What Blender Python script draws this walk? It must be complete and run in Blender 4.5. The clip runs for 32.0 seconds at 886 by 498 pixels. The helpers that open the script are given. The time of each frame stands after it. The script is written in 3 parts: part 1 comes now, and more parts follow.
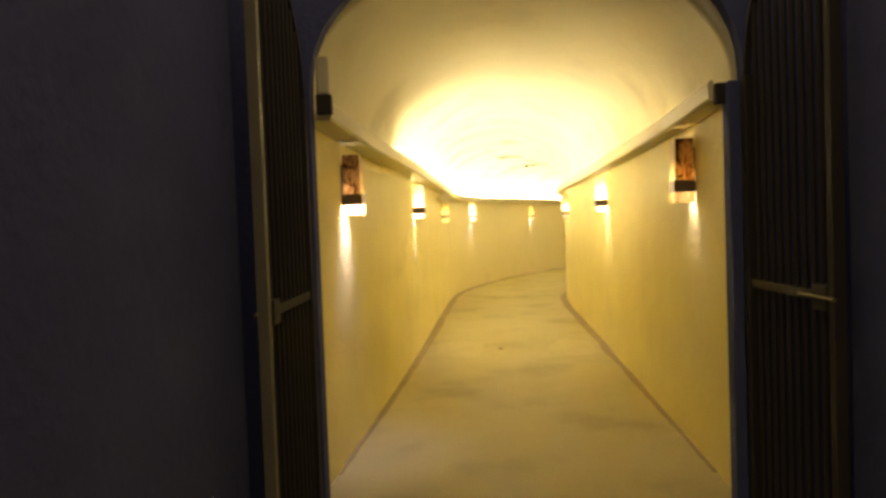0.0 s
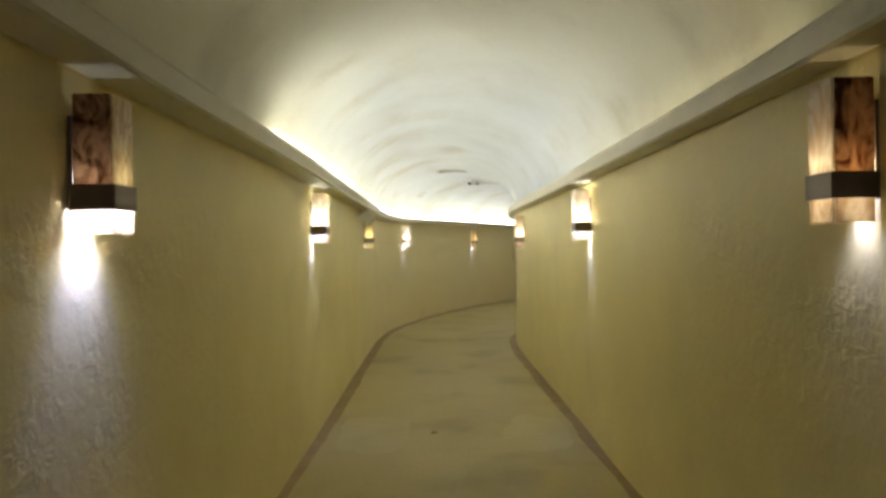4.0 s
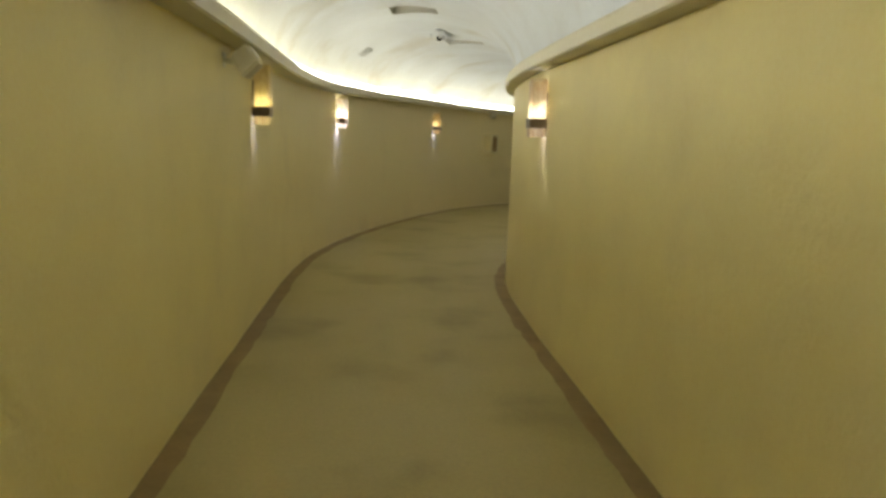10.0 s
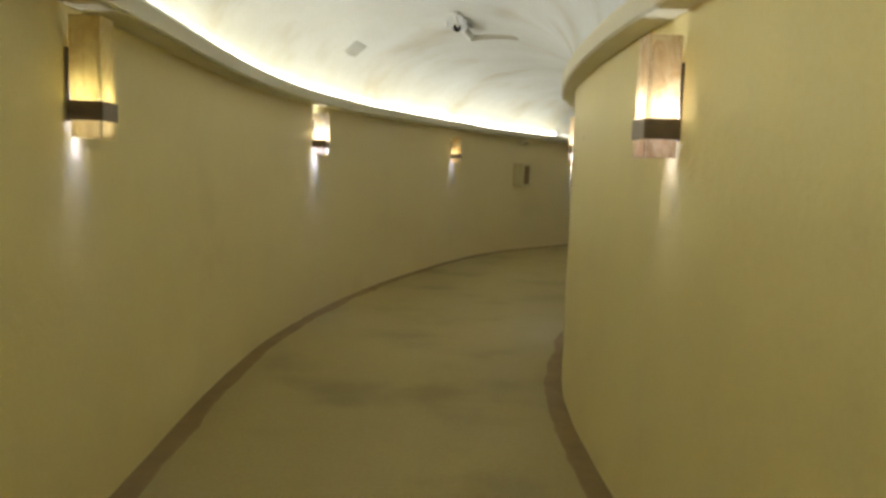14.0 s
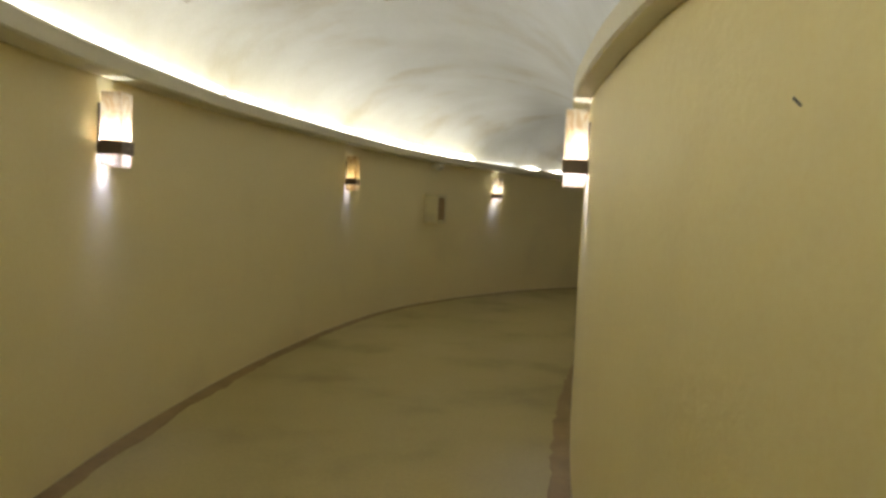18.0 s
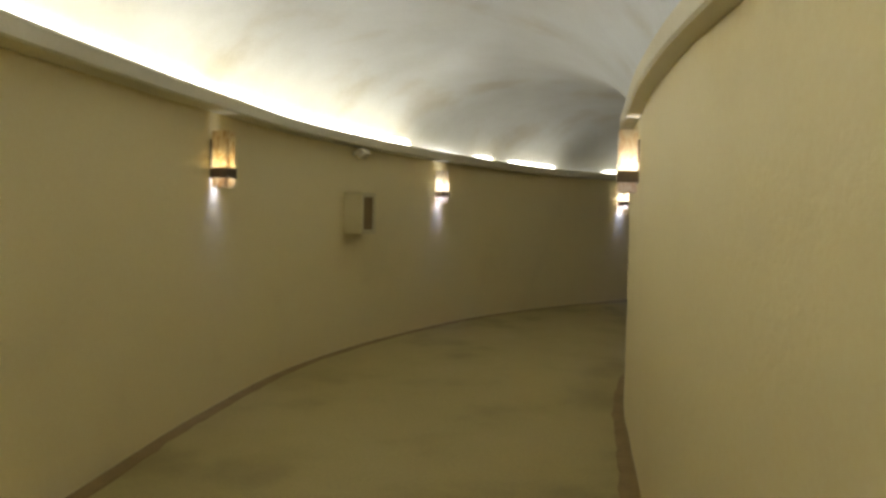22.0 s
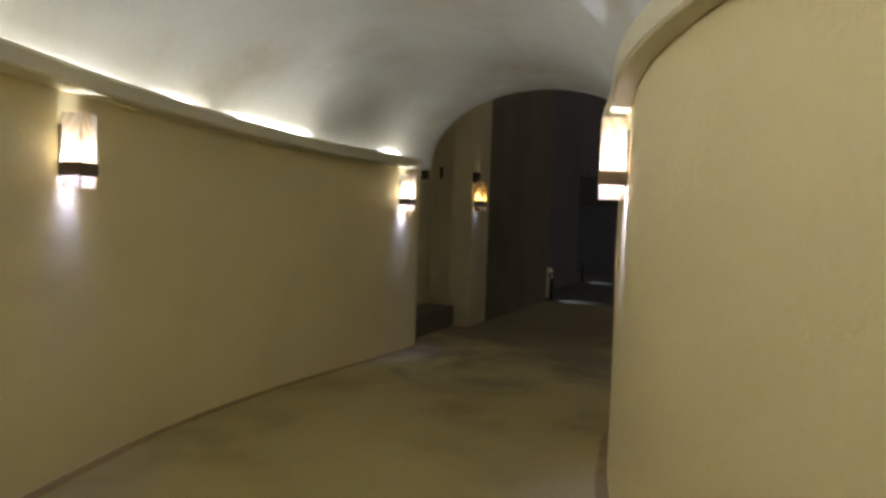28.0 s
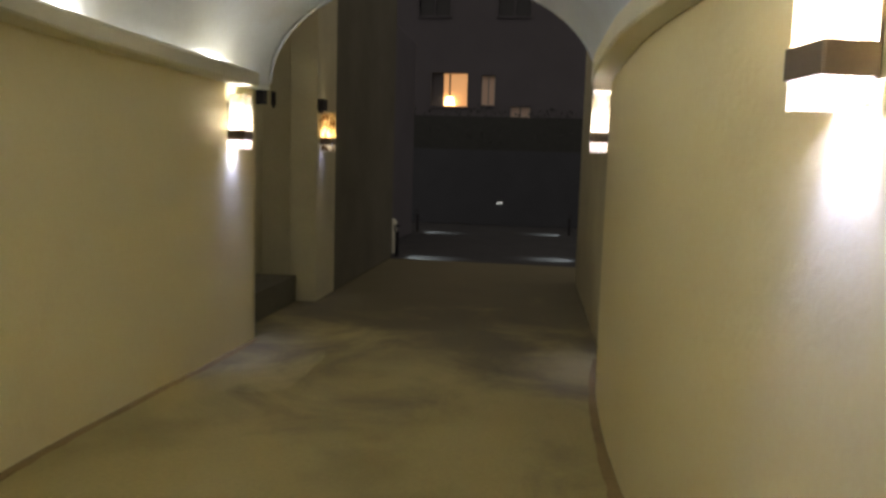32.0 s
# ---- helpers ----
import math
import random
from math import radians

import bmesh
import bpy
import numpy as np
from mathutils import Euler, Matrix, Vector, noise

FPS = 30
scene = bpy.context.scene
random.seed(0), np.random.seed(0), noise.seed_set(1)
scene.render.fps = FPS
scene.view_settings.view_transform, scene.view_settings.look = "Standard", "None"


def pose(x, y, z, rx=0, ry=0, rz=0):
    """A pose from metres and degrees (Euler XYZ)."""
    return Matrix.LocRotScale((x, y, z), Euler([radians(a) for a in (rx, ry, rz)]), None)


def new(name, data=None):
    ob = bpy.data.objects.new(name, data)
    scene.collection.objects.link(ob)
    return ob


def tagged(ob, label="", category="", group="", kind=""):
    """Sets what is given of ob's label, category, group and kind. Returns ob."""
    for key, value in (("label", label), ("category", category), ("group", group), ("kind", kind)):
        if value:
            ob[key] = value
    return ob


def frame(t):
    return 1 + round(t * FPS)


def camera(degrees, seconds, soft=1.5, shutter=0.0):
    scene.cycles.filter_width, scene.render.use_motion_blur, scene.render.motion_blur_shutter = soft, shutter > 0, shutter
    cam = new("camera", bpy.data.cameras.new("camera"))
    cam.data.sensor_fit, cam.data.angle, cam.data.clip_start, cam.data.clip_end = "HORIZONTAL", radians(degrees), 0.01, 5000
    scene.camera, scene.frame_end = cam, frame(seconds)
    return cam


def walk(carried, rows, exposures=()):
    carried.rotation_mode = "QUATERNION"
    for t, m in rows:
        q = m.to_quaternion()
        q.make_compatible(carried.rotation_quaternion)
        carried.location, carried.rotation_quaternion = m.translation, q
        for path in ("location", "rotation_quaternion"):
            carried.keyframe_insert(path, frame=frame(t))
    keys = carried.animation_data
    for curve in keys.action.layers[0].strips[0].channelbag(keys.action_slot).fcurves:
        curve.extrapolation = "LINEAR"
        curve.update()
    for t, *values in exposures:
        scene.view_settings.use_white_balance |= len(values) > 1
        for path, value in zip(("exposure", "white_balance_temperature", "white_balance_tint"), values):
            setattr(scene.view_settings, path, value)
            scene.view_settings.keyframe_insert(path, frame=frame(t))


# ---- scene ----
LENS = 63.37
# seconds, eye (m), yaw, pitch, roll (degrees)
ROWS = [
    (0.0, -0.000, -0.000, 1.597, 4.84, -1.85, 2.09),
    (0.5, -0.003, 0.392, 1.621, 4.30, -0.40, 1.53),
    (1.0, -0.011, 0.766, 1.642, 3.71, 1.11, 0.79),
    (1.5, -0.022, 1.124, 1.654, 3.05, 2.51, 0.31),
    (2.0, -0.034, 1.465, 1.656, 2.42, 3.42, 0.55),
    (2.5, -0.037, 1.798, 1.648, 1.43, 3.46, 0.60),
    (3.0, -0.044, 2.144, 1.633, 0.19, 2.43, 0.74),
    (3.5, -0.033, 2.494, 1.629, -0.89, 0.94, 0.83),
    (4.0, 0.003, 2.794, 1.633, -0.03, -0.03, 0.76),
    (4.5, 0.029, 3.166, 1.628, 1.29, -1.43, 0.78),
    (5.0, 0.043, 3.575, 1.615, 1.95, -2.29, 0.71),
    (5.5, 0.045, 4.005, 1.599, 2.01, -2.81, 0.58),
    (6.0, 0.037, 4.440, 1.585, 1.54, -3.20, 0.36),
    (6.5, 0.017, 4.863, 1.574, 0.59, -3.66, -0.05),
    (7.0, -0.013, 5.257, 1.571, -0.76, -4.39, -0.77),
    (7.5, -0.059, 5.630, 1.575, -1.33, -5.64, -1.44),
    (8.0, -0.097, 5.990, 1.585, -2.16, -7.57, -1.81),
    (8.5, -0.109, 6.355, 1.595, -2.73, -9.04, -2.02),
    (9.0, -0.091, 6.737, 1.604, -3.35, -9.46, -2.07),
    (9.5, -0.056, 7.145, 1.609, -3.74, -9.08, -2.07),
    (10.0, -0.025, 7.549, 1.612, -3.95, -8.81, -2.00),
    (10.5, 0.016, 7.931, 1.612, -4.21, -8.56, -1.91),
    (11.0, 0.065, 8.311, 1.612, -4.06, -8.42, -1.79),
    (11.5, 0.109, 8.705, 1.611, -3.37, -8.13, -1.83),
    (12.0, 0.168, 9.113, 1.607, -2.49, -7.84, -1.99),
    (12.5, 0.198, 9.501, 1.605, -2.10, -7.50, -1.94),
    (13.0, 0.203, 9.880, 1.598, -1.91, -7.21, -2.00),
    (13.5, 0.209, 10.265, 1.590, -1.86, -6.81, -1.82),
    (14.0, 0.219, 10.660, 1.581, -2.17, -6.37, -1.60),
    (14.5, 0.232, 11.062, 1.572, -2.74, -5.91, -1.45),
    (15.0, 0.246, 11.467, 1.563, -3.52, -5.45, -1.42),
    (15.5, 0.258, 11.872, 1.557, -4.41, -4.99, -1.52),
    (16.0, 0.269, 12.274, 1.552, -5.34, -4.55, -1.69),
    (16.5, 0.283, 12.670, 1.550, -6.86, -4.33, -2.06),
    (17.0, 0.298, 13.063, 1.551, -8.31, -3.98, -2.44),
    (17.5, 0.301, 13.451, 1.554, -9.63, -3.82, -2.77),
    (18.0, 0.293, 13.843, 1.557, -11.04, -3.46, -2.58),
    (18.5, 0.291, 14.260, 1.555, -11.91, -3.74, -1.66),
    (19.0, 0.370, 14.685, 1.552, -12.03, -4.16, -1.52),
    (19.5, 0.477, 15.123, 1.551, -12.16, -5.26, -1.28),
    (20.0, 0.583, 15.561, 1.551, -12.15, -5.76, -1.13),
    (20.5, 0.677, 15.985, 1.553, -12.95, -5.34, -1.16),
    (21.0, 0.750, 16.388, 1.555, -14.14, -4.25, -1.22),
    (21.5, 0.798, 16.764, 1.553, -15.68, -3.59, -1.16),
    (22.0, 0.863, 17.141, 1.549, -17.33, -3.04, -1.15),
    (22.5, 0.955, 17.538, 1.542, -19.17, -2.56, -1.44),
    (23.0, 1.054, 17.957, 1.539, -20.41, -1.87, -1.61),
    (23.5, 1.157, 18.385, 1.542, -22.71, -1.49, -1.70),
    (24.0, 1.283, 18.805, 1.541, -24.62, -1.03, -2.19),
    (24.5, 1.461, 19.183, 1.532, -25.90, -0.75, -2.44),
    (25.0, 1.618, 19.570, 1.518, -27.23, -0.89, -2.26),
    (25.5, 1.826, 19.990, 1.513, -29.45, -1.89, -2.16),
    (26.0, 2.055, 20.430, 1.518, -31.30, -2.68, -2.14),
    (26.5, 2.275, 20.865, 1.529, -33.12, -3.20, -2.22),
    (27.0, 2.460, 21.275, 1.543, -35.24, -3.41, -2.37),
    (27.5, 2.583, 21.634, 1.555, -37.83, -3.17, -2.40),
    (28.0, 2.583, 21.869, 1.559, -41.10, -2.36, -2.00),
    (28.5, 2.525, 22.079, 1.561, -45.03, -2.88, -1.83),
    (29.0, 2.555, 22.291, 1.579, -47.68, -3.55, -1.47),
    (29.5, 2.615, 22.507, 1.593, -49.82, -4.33, -1.19),
    (30.0, 2.759, 22.775, 1.598, -51.41, -4.87, -1.17),
    (30.5, 2.995, 23.058, 1.600, -53.01, -5.57, -1.64),
    (31.0, 3.267, 23.398, 1.593, -54.77, -6.05, -2.20),
    (31.5, 3.547, 23.685, 1.556, -56.08, -6.29, -1.81),
    (32.0, 3.806, 23.960, 1.527, -57.11, -6.30, -1.76),
]
cam = camera(LENS, 32.0, soft=3.0)
EXPOSURES = [
    (0.0, 3.08, 60000, 9), (1.0, 2.87, 50000, 5), (2.0, 2.58, 15500, -4), (2.5, 2.32, 11200, -1), (3.0, 2.03, 9000, 4), (4.0, 1.85, 8400, 5),
    (7.0, 1.57, 8600, 4), (13.0, 1.48, 9200, 4), (19.0, 1.38, 9200, 9), (22.0, 1.47, 9100, 8), (25.0, 1.52, 8700, 11), (28.0, 1.82, 8500, 11), (30.0, 2.1, 8300, 12), (32.0, 2.42, 8200, 10)]
walk(cam, [(t, pose(x, y, z, 90 + pitch, roll, yaw)) for t, x, y, z, yaw, pitch, roll in ROWS], EXPOSURES)

# ---- night sky, faint ----
world = bpy.data.worlds.new("night")
scene.world = world
world.use_nodes = True
world.node_tree.nodes["Background"].inputs[0].default_value = (0.38, 0.385, 0.43, 1)
world.node_tree.nodes["Background"].inputs[1].default_value = 0.13

COVE_BAND, COVE_LEFT, COVE_RIGHT = 4.2, 58.0, 36.0      # strength of the glow bands and of the LED modules
GLASS_WATTS, BEAM_WATTS = 2.0, 14.0     # wall lamps: inside the shade, and the downward beam

# ---- materials ----
def shader(name, base, rough=0.6, metal=0.0, spots=None, amount=0.5, scale=3.0, fine=60.0, bump=0.15, bump_scale=None, spec=0.5, stain=None, drift=None, dirt_and_dim=False, patchy=False):
    """A principled surface: a base colour with patches of a second one, fine grain in the colour, and relief."""
    m = bpy.data.materials.new(name)
    m.use_nodes = True
    nt = m.node_tree
    n, link = nt.nodes, nt.links.new
    b = n["Principled BSDF"]
    co = n.new("ShaderNodeTexCoord")
    mp = n.new("ShaderNodeMapping")
    link(co.outputs["Object"], mp.inputs["Vector"])
    big = n.new("ShaderNodeTexNoise")
    big.inputs["Scale"].default_value, big.inputs["Detail"].default_value, big.inputs["Roughness"].default_value = scale, 6, 0.6
    small = n.new("ShaderNodeTexNoise")
    small.inputs["Scale"].default_value, small.inputs["Detail"].default_value = fine, 3
    for t in (big, small):
        link(mp.outputs[0], t.inputs["Vector"])
    ramp = n.new("ShaderNodeValToRGB")
    ramp.color_ramp.elements[0].position, ramp.color_ramp.elements[1].position = 0.35, 0.68
    link(big.outputs["Fac"], ramp.inputs[0])
    mix = n.new("ShaderNodeMix")
    mix.data_type = "RGBA"
    mix.inputs[6].default_value = (*base, 1)
    mix.inputs[7].default_value = (*(spots or [c * 0.8 for c in base]), 1)
    mul = n.new("ShaderNodeMath")
    mul.operation = "MULTIPLY"
    mul.inputs[1].default_value = amount
    link(ramp.outputs[0], mul.inputs[0])
    link(mul.outputs[0], mix.inputs[0])
    grain = n.new("ShaderNodeMix")
    grain.data_type, grain.blend_type = "RGBA", "OVERLAY"
    grain.inputs[0].default_value = 0.12
    colour = mix.outputs[2]
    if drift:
        # a second colour blended in along a stretch of the passage
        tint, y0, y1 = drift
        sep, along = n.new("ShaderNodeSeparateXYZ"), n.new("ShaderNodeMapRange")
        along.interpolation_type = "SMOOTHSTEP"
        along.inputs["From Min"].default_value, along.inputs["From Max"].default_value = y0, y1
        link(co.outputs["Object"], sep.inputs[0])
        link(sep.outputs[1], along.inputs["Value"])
        tint_mix = n.new("ShaderNodeMix")
        tint_mix.data_type = "RGBA"
        tint_mix.inputs[7].default_value = (*tint, 1)
        link(colour, tint_mix.inputs[6])
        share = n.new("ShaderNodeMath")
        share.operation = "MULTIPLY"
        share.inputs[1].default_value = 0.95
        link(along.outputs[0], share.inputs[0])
        link(share.outputs[0], tint_mix.inputs[0])
        colour = tint_mix.outputs[2]
    if stain:
        # dirt: soft-edged blotches with a shape of their own
        tint, size, lo, hi, much = stain
        blot = n.new("ShaderNodeTexNoise")
        blot.inputs["Scale"].default_value, blot.inputs["Detail"].default_value, blot.inputs["Distortion"].default_value = size, 5, 0.15
        link(mp.outputs[0], blot.inputs["Vector"])
        edge = n.new("ShaderNodeMapRange")
        edge.interpolation_type = "SMOOTHSTEP"
        edge.inputs["From Min"].default_value, edge.inputs["From Max"].default_value, edge.inputs["To Max"].default_value = lo, hi, much
        link(blot.outputs["Fac"], edge.inputs["Value"])
        dirt = n.new("ShaderNodeMix")
        dirt.data_type = "RGBA"
        dirt.inputs[7].default_value = (*tint, 1)
        link(colour, dirt.inputs[6])
        link(edge.outputs[0], dirt.inputs[0])
        colour = dirt.outputs[2]
    if dirt_and_dim:
        # dirt patches, with the fading light painted in, that close up towards the exit
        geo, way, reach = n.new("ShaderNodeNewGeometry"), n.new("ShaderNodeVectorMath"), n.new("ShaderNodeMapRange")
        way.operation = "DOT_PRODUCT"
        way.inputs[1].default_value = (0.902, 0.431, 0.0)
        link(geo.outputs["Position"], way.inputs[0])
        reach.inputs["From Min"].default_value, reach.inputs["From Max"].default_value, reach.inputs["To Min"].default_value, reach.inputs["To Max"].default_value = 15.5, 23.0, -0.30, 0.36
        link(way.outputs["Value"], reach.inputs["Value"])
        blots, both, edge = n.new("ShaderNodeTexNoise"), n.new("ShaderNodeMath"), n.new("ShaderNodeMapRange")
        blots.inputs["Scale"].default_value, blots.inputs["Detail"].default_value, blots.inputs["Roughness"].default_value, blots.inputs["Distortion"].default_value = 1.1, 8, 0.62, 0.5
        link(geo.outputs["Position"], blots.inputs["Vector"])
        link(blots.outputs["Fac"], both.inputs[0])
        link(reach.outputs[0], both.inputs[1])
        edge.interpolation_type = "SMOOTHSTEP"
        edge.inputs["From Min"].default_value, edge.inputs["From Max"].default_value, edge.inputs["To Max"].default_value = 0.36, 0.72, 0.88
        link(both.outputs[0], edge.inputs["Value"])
        soil_dim = n.new("ShaderNodeMix")
        soil_dim.data_type = "RGBA"
        soil_dim.inputs[7].default_value = (0.155, 0.132, 0.078, 1)
        link(colour, soil_dim.inputs[6])
        link(edge.outputs[0], soil_dim.inputs[0])
        colour = soil_dim.outputs[2]
    link(colour, grain.inputs[6])
    link(small.outputs["Fac"], grain.inputs[7])
    link(grain.outputs[2], b.inputs["Base Color"])
    rr = n.new("ShaderNodeMapRange")
    rr.inputs["To Min"].default_value, rr.inputs["To Max"].default_value = max(rough - 0.1, 0.02), min(rough + 0.1, 1)
    link(big.outputs["Fac"], rr.inputs["Value"])
    link(rr.outputs[0], b.inputs["Roughness"])
    b.inputs["Metallic"].default_value = metal
    b.inputs["Specular IOR Level"].default_value = spec
    if bump:
        relief = n.new("ShaderNodeTexNoise")
        relief.inputs["Scale"].default_value, relief.inputs["Detail"].default_value = bump_scale or fine, 4
        link(mp.outputs[0], relief.inputs["Vector"])
        bp = n.new("ShaderNodeBump")
        bp.inputs["Strength"].default_value, bp.inputs["Distance"].default_value = bump, 0.02
        height = relief.outputs["Fac"]
        if patchy:
            # trowel marks: rougher in some places than in others
            relief.inputs["Detail"].default_value, relief.inputs["Roughness"].default_value, relief.inputs["Distortion"].default_value = 6, 0.62, 0.4
            where, much, both = n.new("ShaderNodeTexNoise"), n.new("ShaderNodeMapRange"), n.new("ShaderNodeMath")
            where.inputs["Scale"].default_value, where.inputs["Detail"].default_value = 1.7, 3
            link(mp.outputs[0], where.inputs["Vector"])
            much.inputs["From Min"].default_value, much.inputs["From Max"].default_value, much.inputs["To Min"].default_value = 0.38, 0.66, 0.3
            link(where.outputs["Fac"], much.inputs["Value"])
            both.operation = "MULTIPLY"
            link(relief.outputs["Fac"], both.inputs[0])
            link(much.outputs[0], both.inputs[1])
            # and roughest beside the gate
            place, near, height = n.new("ShaderNodeSeparateXYZ"), n.new("ShaderNodeMapRange"), n.new("ShaderNodeMath")
            near.interpolation_type = "SMOOTHSTEP"
            near.inputs["From Min"].default_value, near.inputs["From Max"].default_value, near.inputs["To Min"].default_value, near.inputs["To Max"].default_value = 5.0, 11.5, 2.7, 1.0
            link(co.outputs["Object"], place.inputs[0])
            link(place.outputs[1], near.inputs["Value"])
            height.operation = "MULTIPLY"
            link(both.outputs[0], height.inputs[0])
            link(near.outputs[0], height.inputs[1])
            height = height.outputs[0]
        link(height, bp.inputs["Height"])
        link(bp.outputs[0], b.inputs["Normal"])
    return m


def glowing(name, colour, strength):
    m = bpy.data.materials.new(name)
    m.use_nodes = True
    n = m.node_tree.nodes
    b = n["Principled BSDF"]
    b.inputs["Base Color"].default_value = (*colour, 1)
    b.inputs["Emission Color"].default_value = (*colour, 1)
    b.inputs["Emission Strength"].default_value = strength
    return m


def onyx(name, pale, vein, amount):
    """Thin veined stone glass: lets the lamp's light through."""
    m = bpy.data.materials.new(name)
    m.use_nodes = True
    nt = m.node_tree
    n, link = nt.nodes, nt.links.new
    n.remove(n["Principled BSDF"])
    co = n.new("ShaderNodeTexCoord")
    info = n.new("ShaderNodeObjectInfo")
    add = n.new("ShaderNodeVectorMath")
    add.operation = "MULTIPLY_ADD"
    add.inputs[1].default_value = (1, 1, 1)
    link(co.outputs["Object"], add.inputs[0])
    shift = n.new("ShaderNodeMath")
    shift.operation = "MULTIPLY"
    shift.inputs[1].default_value = 37.0
    link(info.outputs["Random"], shift.inputs[0])
    link(shift.outputs[0], add.inputs[2])
    mp = n.new("ShaderNodeMapping")
    mp.inputs["Rotation"].default_value, mp.inputs["Scale"].default_value = (0.5, 0.4, 0.3), (1, 1, 0.55)
    link(add.outputs[0], mp.inputs["Vector"])
    tex = n.new("ShaderNodeTexNoise")
    tex.inputs["Scale"].default_value, tex.inputs["Detail"].default_value, tex.inputs["Distortion"].default_value = 16, 7, 1.6
    link(mp.outputs[0], tex.inputs["Vector"])
    ramp = n.new("ShaderNodeValToRGB")
    e = ramp.color_ramp.elements
    e[0].position, e[0].color = 0.42, (*pale, 1)
    e[1].position, e[1].color = 0.64, (*[p + (v - p) * amount for p, v in zip(pale, vein)], 1)
    link(tex.outputs["Fac"], ramp.inputs[0])
    tr, di, gl = n.new("ShaderNodeBsdfTranslucent"), n.new("ShaderNodeBsdfDiffuse"), n.new("ShaderNodeBsdfGlossy")
    gl.inputs["Roughness"].default_value = 0.15
    link(ramp.outputs[0], tr.inputs[0])
    link(ramp.outputs[0], di.inputs[0])
    m1, m2 = n.new("ShaderNodeMixShader"), n.new("ShaderNodeMixShader")
    m1.inputs[0].default_value, m2.inputs[0].default_value = 0.35, 0.05
    link(tr.outputs[0], m1.inputs[1])
    link(di.outputs[0], m1.inputs[2])
    link(m1.outputs[0], m2.inputs[1])
    link(gl.outputs[0], m2.inputs[2])
    link(m2.outputs[0], n["Material Output"].inputs["Surface"])
    return m


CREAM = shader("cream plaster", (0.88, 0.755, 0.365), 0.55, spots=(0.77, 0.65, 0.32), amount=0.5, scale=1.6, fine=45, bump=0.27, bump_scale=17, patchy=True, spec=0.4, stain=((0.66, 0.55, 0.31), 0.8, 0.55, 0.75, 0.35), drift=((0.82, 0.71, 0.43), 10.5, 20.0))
# drift paints the warm light bounced off the walls onto its entrance end
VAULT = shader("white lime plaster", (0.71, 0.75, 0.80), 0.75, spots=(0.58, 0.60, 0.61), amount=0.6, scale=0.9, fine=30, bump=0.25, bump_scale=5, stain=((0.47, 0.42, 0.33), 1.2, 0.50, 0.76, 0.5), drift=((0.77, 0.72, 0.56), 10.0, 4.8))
TROUGH_BLACK = shader("blackened trough", (0.035, 0.035, 0.037), 0.9, scale=6, bump=0.1)
REPAIR = shader("greyish repair plaster", (0.66, 0.685, 0.71), 0.8, spots=(0.59, 0.605, 0.61), amount=0.7, scale=7, fine=40, bump=0.15, bump_scale=20)
# vent insides greyed: shade in the recess is put into the colour
VENT_GREY = shader("shaded vent plaster", (0.50, 0.485, 0.43), 0.8, spots=(0.40, 0.385, 0.34), scale=3, fine=40, bump=0.2, bump_scale=20)
LEDGE = shader("painted ledge", (0.70, 0.65, 0.505), 0.5, spots=(0.62, 0.57, 0.43), amount=0.4, scale=2.5, bump=0.15, bump_scale=14)
FLOOR = shader("smooth screed", (0.46, 0.378, 0.168), 0.55, spots=(0.36, 0.293, 0.122), amount=0.5, scale=0.5, fine=40, bump=0.12, bump_scale=30, spec=0.22, stain=((0.17, 0.135, 0.055), 1.0, 0.5, 0.72, 0.34), dirt_and_dim=True)
PALE_PATCH = shader("pale floor patch", (0.51, 0.43, 0.205), 0.6, spots=(0.43, 0.36, 0.165), amount=0.7, scale=2.2, fine=40, bump=0.15, bump_scale=30, spec=0.22, dirt_and_dim=True)
BORDER = shader("brown border screed", (0.34, 0.235, 0.10), 0.6, spots=(0.23, 0.165, 0.075), amount=0.7, scale=4.0, fine=30, bump=0.2, bump_scale=25, spec=0.2)
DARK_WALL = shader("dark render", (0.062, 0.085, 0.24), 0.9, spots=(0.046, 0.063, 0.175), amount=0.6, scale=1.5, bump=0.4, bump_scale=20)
WEATHERED = shader("weathered cream render", (0.62, 0.56, 0.37), 0.8, spots=(0.48, 0.43, 0.28), amount=0.6, scale=1.4, fine=40, bump=0.3, bump_scale=14, spec=0.3)
IRON = shader("painted iron", (0.024, 0.022, 0.026), 0.8, spots=(0.034, 0.028, 0.027), amount=0.5, scale=9, fine=90, bump=0.1)
GALV = shader("worn steel", (0.20, 0.19, 0.165), 0.6, metal=0.4, scale=8, bump=0.1)
BRONZE = shader("bronze band", (0.185, 0.138, 0.10), 0.42, metal=0.3, spots=(0.22, 0.165, 0.115), amount=0.5, scale=14, fine=120, bump=0.05)
PLASTIC = shader("off-white plastic", (0.79, 0.75, 0.60), 0.5, spots=(0.70, 0.65, 0.50), amount=0.3, scale=6, bump=0.03)
GRILLE = shader("beige painted mesh", (0.60, 0.53, 0.36), 0.6, spots=(0.52, 0.46, 0.30), amount=0.4, scale=12, fine=160, bump=0.2, bump_scale=220)
BEIGE = shader("beige painted board", (0.70, 0.62, 0.38), 0.55, scale=5, amount=0.3, bump=0.08)
PANEL = shader("dark brown panel", (0.30, 0.20, 0.09), 0.8, scale=8, bump=0.05)
WHITE_PLASTIC = shader("white plastic", (0.70, 0.72, 0.74), 0.5, scale=6, amount=0.25, bump=0.03)
LENS_BLACK = shader("black lens", (0.02, 0.02, 0.02), 0.15, scale=10, bump=0)
